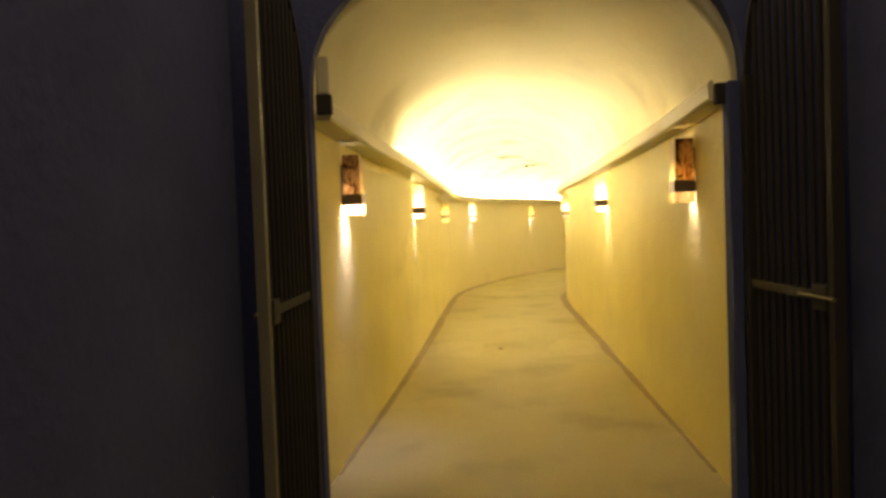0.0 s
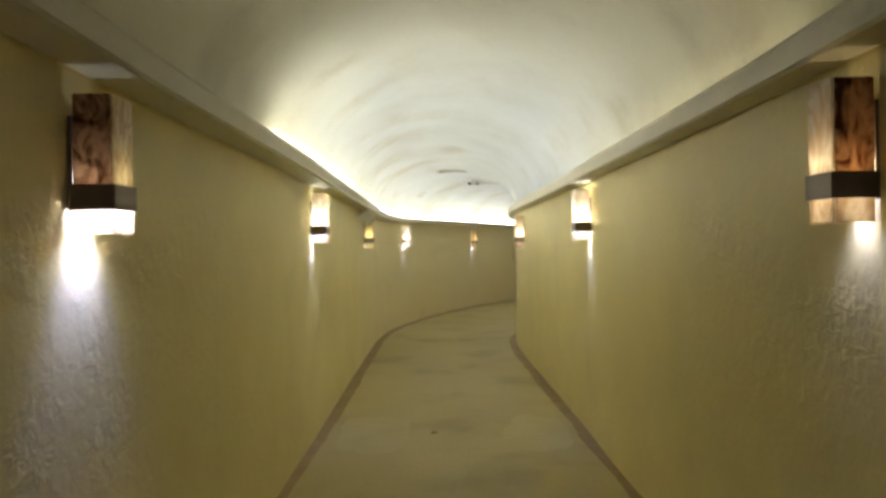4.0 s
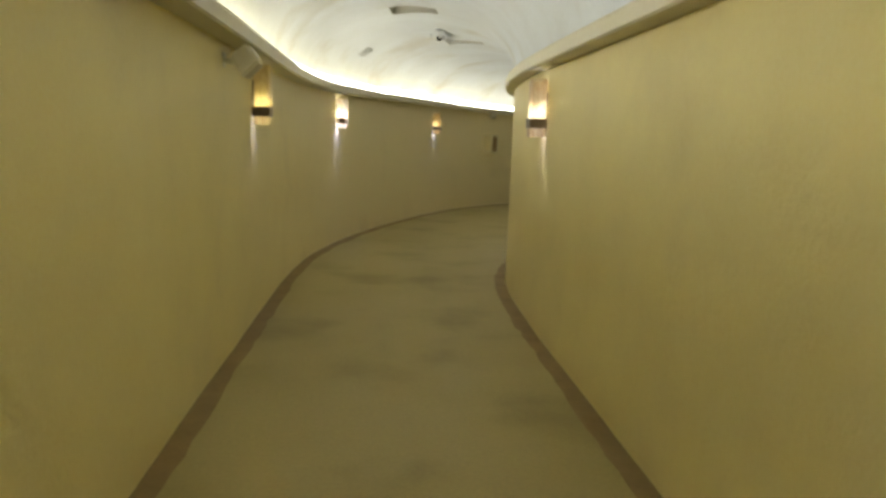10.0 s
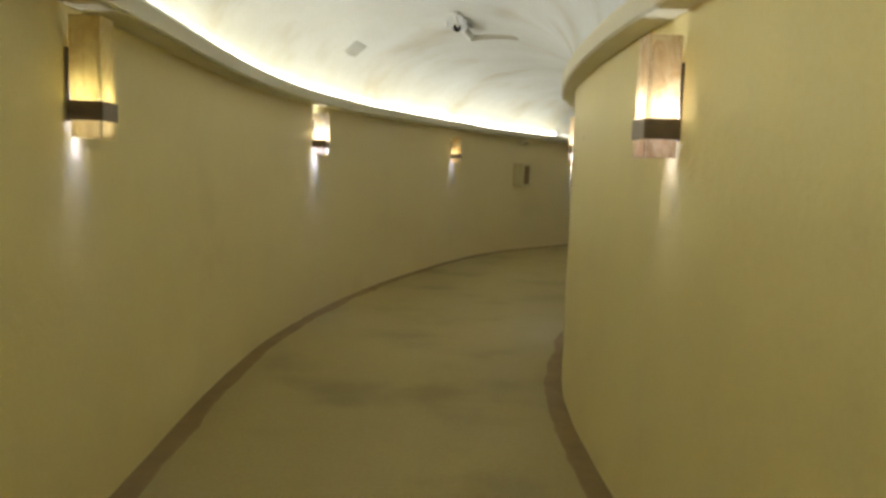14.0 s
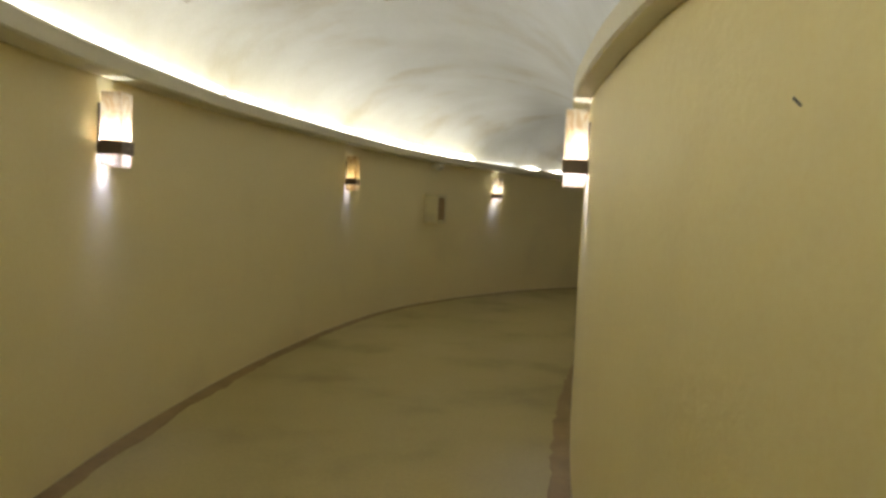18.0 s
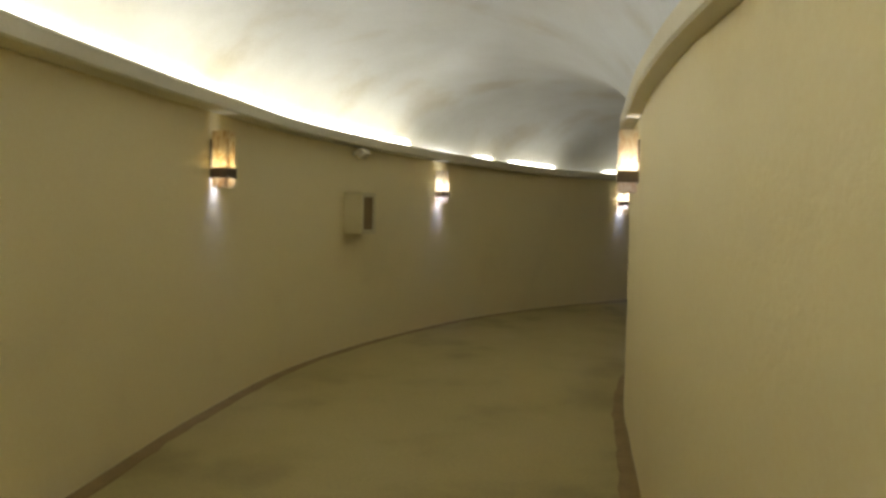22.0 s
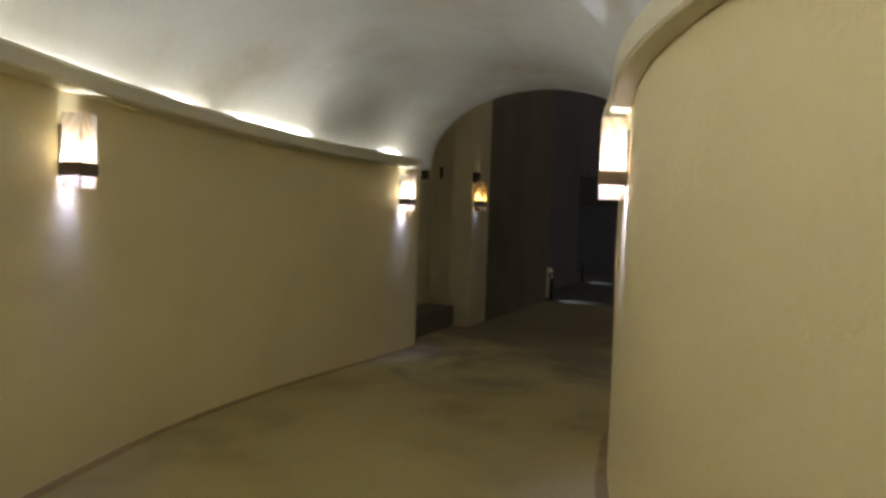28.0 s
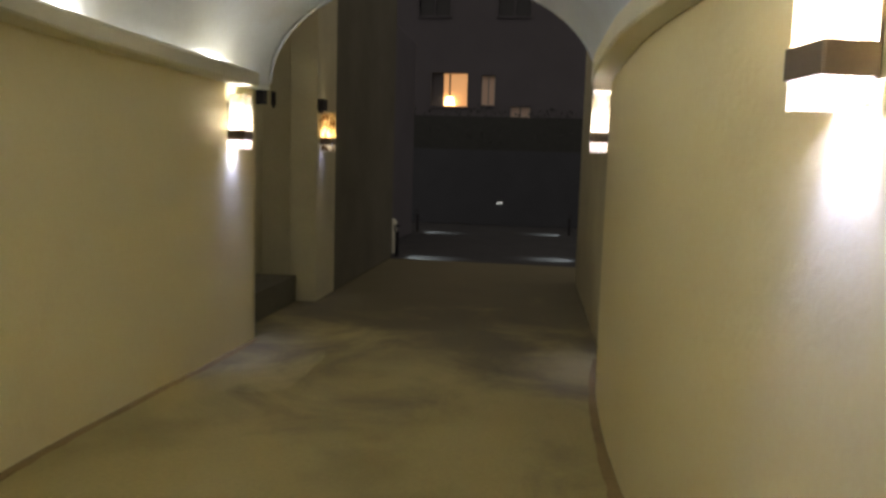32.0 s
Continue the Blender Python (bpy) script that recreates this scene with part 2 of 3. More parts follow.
ASPHALT = shader("night asphalt", (0.05, 0.05, 0.05), 0.75, spots=(0.035, 0.035, 0.035), scale=1.2, fine=80, bump=0.4, bump_scale=90)
# darkened render: light fading past the pier and shade on the plinth, painted in
DIM_RENDER = shader("dimmed grey-brown render", (0.18, 0.165, 0.12), 0.85, spots=(0.13, 0.12, 0.085), amount=0.7, scale=1.1, fine=40, bump=0.3, bump_scale=14, spec=0.2)
RENDER = shader("grey rendered wall", (0.125, 0.115, 0.125), 0.8, scale=0.7, bump=0.2, bump_scale=12)
SLATE = shader("dark slate-grey wall", (0.062, 0.066, 0.075), 0.8, scale=0.9, bump=0.2, bump_scale=12)
LEAF = shader("dark hedge leaf", (0.045, 0.047, 0.042), 0.7, scale=6, bump=0)
DARK_LEAF = shader("dry leaf", (0.10, 0.065, 0.03), 0.7, scale=20, bump=0.1)
ONYX_PALE = onyx("pale onyx", (0.87, 0.825, 0.74), (0.66, 0.48, 0.26), 0.65)
ONYX_AMBER = onyx("amber onyx", (0.86, 0.74, 0.48), (0.58, 0.36, 0.14), 0.7)
ONYX_HONEY = onyx("honey onyx", (0.85, 0.74, 0.43), (0.68, 0.52, 0.24), 0.5)
ONYX_TAN = onyx("tan onyx", (0.87, 0.79, 0.64), (0.62, 0.42, 0.22), 0.65)
ONYX_GOLD = onyx("golden onyx", (0.86, 0.75, 0.52), (0.18, 0.09, 0.03), 1.0)
ONYX_DARK = onyx("brown veined onyx", (0.62, 0.43, 0.29), (0.12, 0.045, 0.02), 1.0)
BAND_GLOW = glowing("cove band glow", (0.83, 0.90, 1.0), COVE_BAND)
LED = glowing("led strip", (0.80, 0.88, 1.0), COVE_LEFT)
LED_FAINT = glowing("faint led strip", (0.85, 0.92, 1.0), COVE_RIGHT)

# ---- mesh helpers ----
def mesh_object(name, bm, material, parent=None, smooth=False, label=""):
    me = bpy.data.meshes.new(name)
    bmesh.ops.recalc_face_normals(bm, faces=bm.faces)
    if smooth:
        for f in bm.faces:
            f.smooth = True
    bm.to_mesh(me)
    bm.free()
    me.materials.append(material)
    ob = new(name, me)
    if parent:
        ob.parent = parent
    if label:
        ob["label"] = label
    return ob


def part(name, bm, material, parent, label="", smooth=False):
    return mesh_object(name, bm, material, parent, smooth, label)


def empty(name, m):
    ob = new(name)
    ob.empty_display_size = 0.1
    ob.matrix_basis = m
    return ob


def box(lo, hi, bevel=0.0, segments=2, bm=None):
    bm = bm or bmesh.new()
    made = bmesh.ops.create_cube(bm, size=1)["verts"]
    for v in made:
        v.co = Vector([lo[i] + (v.co[i] + 0.5) * (hi[i] - lo[i]) for i in range(3)])
    if bevel:
        edges = list({e for v in made for e in v.link_edges})
        bmesh.ops.bevel(bm, geom=edges, offset=bevel, segments=segments, affect="EDGES", profile=0.5)
    return bm


def rod(a, b, r, sides=10, r2=None, bm=None):
    bm = bm or bmesh.new()
    a, b = Vector(a), Vector(b)
    m = Matrix.Translation((a + b) / 2) @ (b - a).to_track_quat("Z", "Y").to_matrix().to_4x4()
    bmesh.ops.create_cone(bm, cap_ends=True, segments=sides, radius1=r, radius2=r if r2 is None else r2, depth=(b - a).length, matrix=m)
    return bm


def strip(sections, closed=True, caps=True):
    """Skin a row of profiles, each a list of points, into one mesh."""
    bm = bmesh.new()
    rows = [[bm.verts.new(p) for p in s] for s in sections]
    k = len(rows[0])
    for a, b in zip(rows, rows[1:]):
        for i in range(k if closed else k - 1):
            bm.faces.new((a[i], a[(i + 1) % k], b[(i + 1) % k], b[i]))
    if caps and closed:
        bm.faces.new(rows[0])
        bm.faces.new(rows[-1][::-1])
    return bm


# ---- plan of the passage: wall lines, pair by pair ----
LEFT = [(-1.136, 4.05), (-1.117, 6.0), (-1.116, 8.0), (-1.136, 10.0), (-1.162, 12.0), (-1.183, 14.0), (-1.179, 15.7), (-1.068, 17.157), (-0.757, 18.675), (-0.369, 19.972), (0.088, 21.22), (0.74, 22.72), (1.48, 24.06), (2.372, 25.155), (3.406, 26.137), (4.383, 26.916), (5.415, 27.508), (6.372, 27.932), (7.235, 28.274), (8.135, 28.673)]
RIGHT = [(1.275, 4.05), (1.274, 6.0), (1.268, 8.0), (1.263, 10.0), (1.239, 12.0), (1.216, 13.7), (1.258, 15.101), (1.402, 16.104), (1.717, 17.251), (2.098, 18.293), (2.569, 19.455), (3.043, 20.429), (3.55, 21.359), (4.115, 22.36), (4.835, 23.316), (5.765, 24.07), (6.685, 24.765), (7.57, 25.25), (8.485, 25.665), (9.41, 26.00)]
SOFFIT, LIP, SPRING, CROWN = 2.19, 2.30, 2.29, 3.12
OUTS = {"left": 0.175, "right": 0.14}
STEPS = 12


def glide(points, u):
    """A smooth line through the points (Catmull-Rom); u counts points."""
    i = min(max(int(u), 0), len(points) - 2)
    f = u - i
    p = [Vector(points[min(max(j, 0), len(points) - 1)]) for j in (i - 1, i, i + 1, i + 2)]
    return 0.5 * (2 * p[1] + (p[2] - p[0]) * f + (2 * p[0] - 5 * p[1] + 4 * p[2] - p[3]) * f * f + (3 * p[1] - p[0] - 3 * p[2] + p[3]) * f ** 3)


COUNT = (len(LEFT) - 1) * STEPS
def rise(u):
    """The ledges climb a little in the middle of the bend."""
    fall = min(max((u - 14.6) / 2.4, 0), 1)
    return 0.065 * math.exp(-((u - 11.2) / 2.6) ** 2) + 0.035 * math.exp(-(u / 0.5) ** 2) - 0.05 * fall * fall * (3 - 2 * fall)


def crown(u):
    return CROWN - 0.05 * min(max((u - 15.0) / 4.0, 0), 1)


STATIONS = [i / STEPS for i in range(COUNT + 1)]
SIDE = {"left": LEFT, "right": RIGHT}


def wall_point(side, u):
    """A point of a wall line, the way along it, and the way from it into the passage."""
    p = glide(SIDE[side], u)
    d = glide(SIDE[side], min(u + 0.05, len(LEFT) - 1)) - glide(SIDE[side], max(u - 0.05, 0))
    d.normalize()
    inward = Vector((d.y, -d.x)) if side == "left" else Vector((-d.y, d.x))
    return p, d, inward


def nearest(side, x, y):
    return min((i / 100 for i in range(100 * (len(LEFT) - 1) + 1)), key=lambda u: (glide(SIDE[side], u) - Vector((x, y))).length)


def wall_frame(side, x, y, z):
    """Matrix on a wall: x along the wall (the way walked), y into the passage, z up."""
    p, d, inward = wall_point(side, nearest(side, x, y))
    m = Matrix(((d.x, inward.x, 0, p.x), (d.y, inward.y, 0, p.y), (0, 0, 1, z), (0, 0, 0, 1)))
    return m


def profile(side, u, pts):
    p, d, inward = wall_point(side, u)
    return [(p.x + inward.x * a, p.y + inward.y * a, z) for a, z in pts]


def rough_line(side, u, z):
    """Slight waviness of hand-trowelled plaster, in metres."""
    p = glide(SIDE[side], u)
    return 0.010 * noise.noise((p.x * 0.9, p.y * 0.9, z * 0.8)) + 0.004 * noise.noise((p.x * 3, p.y * 3, z * 3 + 7))


# walls, with their thickness
for side in ("left", "right"):
    heights = [-0.05, 0.0, 0.25, 0.5, 0.8, 1.1, 1.4, 1.7, 1.95, SOFFIT - 0.02, SOFFIT + 0.03]
    rows = []
    for u in STATIONS:
        lift = [rise(u) if z > 2.1 else 0.0 for z in heights]
        ring = [(rough_line(side, u, z), z + q) for z, q in zip(heights, lift)] + [(-0.25, heights[-1] + rise(u)), (-0.25, heights[0])]
        rows.append(profile(side, u, ring))
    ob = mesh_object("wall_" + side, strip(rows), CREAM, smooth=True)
    tagged(ob, "cream trowelled plaster wall of a curved passage", "wall", kind="structure")
    # ledge with an upstand that hides the lamps
    OUT = OUTS[side]
    ring = [(-0.02, SOFFIT), (OUT - 0.012, SOFFIT), (OUT, SOFFIT + 0.012), (OUT + 0.004, LIP - 0.02), (OUT - 0.006, LIP), (OUT - 0.022, LIP), (OUT - 0.028, LIP - 0.01), (OUT - 0.03, SOFFIT + 0.04), (-0.02, SOFFIT + 0.04)]
    # round the inner bend the ledge is a little shallower and lower
    tuck = [(min(max((u - 5.2) / 1.3, 0), 1) * min(max((16.5 - u) / 1.5, 0), 1) if side == "right" else 0.0) for u in STATIONS]
    rows = [profile(side, u, [(a + (0.006 * noise.noise((u * 1.7, 3.1, 0)) - 0.04 * k if a > 0.07 else 0), z - 0.035 * k + rise(u) + 0.006 * noise.noise((u * 1.3, 9, 0))) for a, z in ring]) for u, k in zip(STATIONS, tuck) if u <= (18.62 if side == "left" else 18.9)]
    bm = strip(rows)
    bm.faces.ensure_lookup_table()
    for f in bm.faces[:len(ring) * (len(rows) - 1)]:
        f.material_index = 1 if f.index % len(ring) in (4, 5, 6, 7) else 0      # unseen trough and lip top, blackened to soak up bounced light
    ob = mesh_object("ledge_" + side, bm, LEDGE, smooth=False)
    ob.data.materials.append(TROUGH_BLACK)
    tagged(ob, "cream plaster ledge hiding the cove lighting", "ledge", kind="structure")

# vault
rows = []
ARC = 36
for k, u in enumerate(STATIONS):
    a, b = glide(LEFT, u), glide(RIGHT, u)
    mid, half = (a + b) / 2, (b - a) / 2
    ring = []
    for i in range(ARC + 1):
        th = math.pi * i / ARC
        c, s = -math.cos(th), math.sin(th)
        k1 = min(max((u - 18.35) / 0.65, 0), 1)
        k1 = k1 * k1 * (3 - 2 * k1)      # over the last step the vault narrows into the exit arch
        q = mid + half * c * (1.004 - 0.087 * k1)
        z = (SPRING + rise(u) * (1 - s) + (crown(u) - SPRING) * s) * (1 - k1) + (SOFFIT + 0.02 + (CROWN - 0.06 - SOFFIT) * s) * k1
        wave = 0.048 * noise.noise((q.x * 0.75, q.y * 0.75, 2.0)) + 0.022 * noise.noise((q.x * 1.9, q.y * 1.9, 5.0))
        w = s ** 0.7 * (1 - k1)
        here = (q.x - half.normalized().x * c * wave * w, q.y - half.normalized().y * c * wave * w, z + wave * w * s)
        foot = (here[0], here[1], SOFFIT + 0.01 + rise(u))      # skirt down behind the ledge
        ring += [foot, here] if i == 0 else [here, foot] if i == ARC else [here]
    n = half.normalized()
    for i in range(ARC, -1, -1):
        th = math.pi * i / ARC
        c, s = -math.cos(th), math.sin(th)
        q = mid + half * c + n * c * 0.22
        here = (q.x, q.y, SPRING + (crown(u) - SPRING + 0.22) * s)
        foot = (q.x, q.y, SOFFIT + 0.01 + rise(u))
        ring += [foot, here] if i == ARC else [here, foot] if i == 0 else [here]
    rows.append(ring)
# two shallow square vents are let into the vault: (first and last station, first and last step of the arc)
VENTS = ((80, 84, 16, 21), (108, 111, 17, 22))
bm = strip(rows)
bm.faces.ensure_lookup_table()
K = len(rows[0])
gone = [bm.faces[k * K + 1 + i] for k0, k1, i0, i1 in VENTS for k in range(k0, k1) for i in range(i0, i1)]
bmesh.ops.delete(bm, geom=gone, context="FACES_ONLY")
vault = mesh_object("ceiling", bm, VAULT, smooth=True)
tagged(vault, "white plastered barrel vault, uneven, lit from the ledges", "ceiling", kind="structure")

for k0, k1, i0, i1 in VENTS:
    loop = [(k0, i) for i in range(i0, i1)] + [(k, i1) for k in range(k0, k1)] + [(k1, i) for i in range(i1, i0, -1)] + [(k, i0) for k in range(k1, k0, -1)]
    bm = bmesh.new()
    foot = [bm.verts.new(rows[k][1 + i]) for k, i in loop]
    head = [bm.verts.new(Vector(rows[k][1 + i]) + Vector((0, 0, 0.18))) for k, i in loop]
    for i in range(len(loop)):
        j = (i + 1) % len(loop)
        bm.faces.new((foot[i], foot[j], head[j], head[i]))
    bm.faces.new(head)
    tagged(mesh_object("ceiling_vent", bm, VENT_GREY), "shallow square vent opening in the vault", "vent", kind="structure")

# a square of bare repair plaster on the vault
def vault_patch(k0, k1, i0, i1):
    bm = bmesh.new()
    grid = [[bm.verts.new(Vector(rows[k][1 + i]) - Vector((0, 0, 0.004))) for i in range(i0, i1 + 1)] for k in range(k0, k1 + 1)]
    for a, b in zip(grid, grid[1:]):
        for i in range(len(a) - 1):
            bm.faces.new((a[i], a[i + 1], b[i + 1], b[i]))
    bmesh.ops.solidify(bm, geom=list(bm.faces), thickness=0.003)
    tagged(mesh_object("ceiling_patch", bm, REPAIR, smooth=True), "greyish repair patch on the white vault", "ceiling patch", kind="structure")


vault_patch(95, 98, 7, 9)

# floor of the passage, and the two brown borders
rows = []
for u in STATIONS:
    a, b = glide(LEFT, u), glide(RIGHT, u)
    d = (b - a).normalized() * 0.12
    rows.append([(*(a - d), 0), (*((a + b) / 2), 0.0), (*(b + d), 0), (*(b + d), -0.2), (*(a - d), -0.2)])
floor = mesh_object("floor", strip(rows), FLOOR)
tagged(floor, "tan smooth screed floor of the passage", "floor", kind="structure")
for side in ("left", "right"):
    rows = []
    for u in STATIONS:
        if u < 0.3:
            continue
        w = 0.125 + 0.04 * noise.noise((u * 2.3, 1.0 if side == "left" else 4.0, 0)) + 0.028 * noise.noise((u * 9, 2, 5))
        w *= min(max(0.35, 1 - max(0, u - 8) * 0.06), 0.12 + 0.25 * u)
        rows.append(profile(side, u, [(-0.02, 0.001), (-0.02, 0.005), (w - 0.01, 0.0045), (w, 0.001)]))
    tagged(mesh_object("floor_border_" + side, strip(rows), BORDER), "brown screed border along the foot of the wall", "floor border", kind="structure")


# thin pale patches on the screed, with ragged edges
def floor_patch(x, y, length, width, turn, seed, material, label):
    K = 40
    ring = []
    for i in range(K):
        a = 2 * math.pi * i / K
        c, q = math.cos(a), math.sin(a)
        r = (abs(c) ** 3 + abs(q) ** 3) ** (-1 / 3) * (1 + 0.24 * noise.noise((1.6 * c, 1.6 * q, seed)) + 0.12 * noise.noise((5 * c, 5 * q, seed)))
        ring.append((r * c * length / 2, r * q * width / 2))
    bm = strip([[(p * k, q * k, z) for p, q in ring] for k, z in ((1.0, 0.0), (0.985, 0.0025))])
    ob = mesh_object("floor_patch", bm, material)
    ob.matrix_basis = pose(x, y, 0.0005, 0, 0, turn)
    tagged(ob, label, "floor patch", group="floor patches", kind="structure")


PALE = "pale ragged patch on the screed floor"
floor_patch(-0.62, 9.2, 1.25, 0.62, 92, 1.0, PALE_PATCH, PALE)
floor_patch(0.82, 9.15, 1.2, 0.55, 86, 2.0, PALE_PATCH, PALE)
floor_patch(7.62, 27.95, 1.45, 0.62, 30, 3.0, PALE_PATCH, PALE)

# cove lamps: led modules on the ledge under an added glow band along the foot of the vault, in runs with gaps between
def led_strip(side, u0, u1, material, label, pitch=0.13, tilt=95):
    bm = bmesh.new()
    lean = radians(tilt)      # from upright, into the passage
    u, last = u0, None
    while u <= u1:
        p, d, inward = wall_point(side, u)
        if last is None or (p - last).length >= pitch:
            last = p
            c = Vector((p.x + inward.x * 0.036, p.y + inward.y * 0.036, SOFFIT + 0.100 + rise(u)))
            ax, across = Vector((d.x, d.y, 0)) * 0.022, Vector((inward.x, inward.y, 0))
            face = (across * math.sin(lean) + Vector((0, 0, math.cos(lean)))) * 0.012
            wide = (across * math.cos(lean) - Vector((0, 0, math.sin(lean)))) * 0.012
            vs = [bm.verts.new(c + q + h) for h in (face * -1, face * 0) for q in (ax * -1 - wide, ax - wide, ax + wide, wide - ax)]
            for k, f in enumerate(((4, 5, 6, 7), (3, 2, 1, 0), (0, 1, 5, 4), (1, 2, 6, 5), (2, 3, 7, 6), (3, 0, 4, 7))):
                bm.faces.new([vs[i] for i in f]).material_index = min(k, 1)
        u += 0.01
    ob = mesh_object("led_strip", bm, material)
    ob.data.materials.append(PLASTIC)
    tagged(ob, label, "led strip", group="cove lights", kind="stuff")


def glow_band(side, u0, u1, height, material):
    """White glow added for plaster lit at the vault's foot; its upper edge is uneven."""
    n = max(3, int((u1 - u0) * 24))
    rows = []
    for i in range(n + 1):
        u = u0 + (u1 - u0) * i / n
        end = min(1.0, 0.3 + (14 if u0 < 9.5 else 3.5) * min(u - u0, u1 - u))      # tapers at both ends
        top = SPRING + rise(u) - 0.02 + (height + 0.02 + 0.012 * noise.noise((u * 3.1, 4, 0)) + 0.010 * noise.noise((u * 11, 8, 0))) * end
        foot = SPRING + rise(u) - 0.02
        rows.append(profile(side, u, [(0.014, foot), (0.020, foot), (0.024, top - 0.006), (0.022, top), (0.016, top)]))
    tagged(mesh_object("glow_band", strip(rows), material), "added white glow for the led-lit foot of the vault", "led strip", group="cove lights")


for u0, u1 in ((1.7, 4.5), (4.53, 9.0), (9.03, 13.75), (14.88, 15.43), (15.56, 16.75), (17.92, 18.48)):
    glow_band("left", u0, u1, 0.095 if u0 < 14 else 0.06, BAND_GLOW)
    if u0 < 14:
        led_strip("left", u0, u1, LED, "lit white led modules in a row on the ledge")
glow_band("left", 13.82, 14.84, 0.016, BAND_GLOW)
for u in (17.02, 17.24, 17.46, 17.68):
    glow_band("left", u, u + 0.06, 0.035, BAND_GLOW)
led_strip("right", 0.72, 3.1, LED_FAINT, "dim bluish led modules in a row on the ledge", 0.26)


# ---- wall lamps ----
def wall_sconce(side, x, y, glass, inside, beam, label, tint=(0.57, 0.70, 1.0), beam_tint=(0.28, 0.37, 1.0), lower=None, flank=None, hung=0.0, spread=62, tall=0.0):
    base = empty("wall_sconce", wall_frame(side, x, y, hung))
    W, D, Z0, B0, B1, Z1 = 0.070, 0.138, 1.692, 1.765, 1.842, 2.12 + tall
    t = 0.008
    part("back_plate", box((-W - 0.002, 0.001, B0 - 0.005), (W + 0.002, 0.012, 2.05), 0.002), BRONZE, base, "dark bronze back plate")
    for name, g, z0, z1 in (("panel", glass, B1 - 0.02, Z1), ("lower_panel", lower or glass, Z0, B0 + 0.02)):
        part(name, box((-W, D - t, z0), (W, D, z1), 0.004, 1), g, base, "veined onyx glass")
        for a in (-W, W - t):
            part(name, box((a, 0.014, z0 + 0.003), (a + t, D - t - 0.001, z1 - 0.003), 0.004, 1), flank if flank and name == "panel" else g, base, "veined onyx glass")
    bm = bmesh.new()
    for lo, hi in (((-W - 0.006, D + 0.001, B0), (W + 0.006, D + 0.007, B1)), ((-W - 0.006, 0.004, B0), (-W - 0.001, D + 0.001, B1)), ((W + 0.001, 0.004, B0), (W + 0.006, D + 0.001, B1))):
        box(lo, hi, 0.0015, 1, bm)
    part("band", bm, BRONZE, base, "dark bronze band")
    tagged(base, label, "wall lamp", group="onyx wall lamps")
    # unseen plate, added to keep the upper bulb's light off the wall below
    part("divider", box((-W + t + 0.001, 0.014, B0 + 0.03), (W - t - 0.001, D - t - 0.002, B0 + 0.036)), BRONZE, base, "unseen bronze plate between the two lamps")
    # one bulb above the plate, one below it, and the narrow beam of the lower reflector along the wall
    for kind, power, colour, place in (("POINT", GLASS_WATTS * inside, tint, (0, 0.065, 1.864)), ("POINT", 0.11 * BEAM_WATTS * beam, (0.42, 0.50, 1.0), (0, 0.075, B0 - 0.012)), ("SPOT", BEAM_WATTS * beam, beam_tint, (0, 0.045, B0 + 0.012))):
        l = bpy.data.lights.new("sconce_bulb", kind)
        l.energy, l.color, l.shadow_soft_size = power, colour, 0.02
        ob = new("sconce_bulb", l)
        ob.parent = base
        ob.location = place
        if kind == "SPOT":
            l.spot_size, l.spot_blend, l.shadow_soft_size = radians(spread), 1.0, 0.008
            ob.rotation_euler = (radians(-7), 0, 0)
    return base


LIT, DIM = "pale onyx wall lamp with a bronze band, lit", "amber onyx wall lamp with a bronze band, dimly lit"
wall_sconce("left", -1.13, 5.03, ONYX_AMBER, 0.10, 0.95, "brown and amber veined onyx wall lamp, lit only downwards", beam_tint=(0.22, 0.29, 1.0), lower=ONYX_PALE, flank=ONYX_DARK, spread=74)
wall_sconce("right", 1.27, 4.95, ONYX_PALE, 0.10, 0.16, "brown veined onyx wall lamp, lit only downwards", (1.0, 0.9, 0.7), (0.40, 0.46, 1.0), lower=ONYX_AMBER, flank=ONYX_DARK, spread=80)
wall_sconce("left", -1.14, 8.98, ONYX_PALE, 1.7, 0.45, LIT)
wall_sconce("right", 1.27, 8.94, ONYX_PALE, 1.7, 0.45, LIT)
wall_sconce("left", -1.18, 13.69, ONYX_HONEY, 0.30, 0.17, DIM, hung=-0.03, tall=0.06)
wall_sconce("right", 1.24, 13.44, ONYX_TAN, 0.75, 0.12, "amber onyx wall lamp with a bronze band, dimly lit", beam_tint=(0.48, 0.52, 1.0), hung=-0.05, tall=0.035)
wall_sconce("left", -0.88, 18.32, ONYX_PALE, 1.5, 0.45, LIT)
wall_sconce("right", 1.845, 17.635, ONYX_PALE, 1.5, 0.8, "pale onyx wall lamp with a bronze band, lit brightly downwards")
wall_sconce("left", 0.83, 22.90, ONYX_AMBER, 0.35, 0.22, DIM)
wall_sconce("right", 3.58, 21.40, ONYX_TAN, 0.85, 0.07, "amber veined onyx wall lamp with a bronze band, lit", beam_tint=(0.48, 0.52, 1.0))
wall_sconce("left", 3.67, 26.34, ONYX_PALE, 1.4, 0.35, LIT, hung=-0.035)
wall_sconce("right", 5.765, 24.08, ONYX_PALE, 2.6, 0.95, "pale onyx wall lamp with a bronze band, lit brightly")
wall_sconce("left", 7.72, 28.46, ONYX_PALE, 2.0, 0.6, LIT, hung=-0.055)
wall_sconce("right", 9.07, 25.87, ONYX_PALE, 1.8, 0.4, LIT)

# a scuff on the wall
bm = bmesh.new()
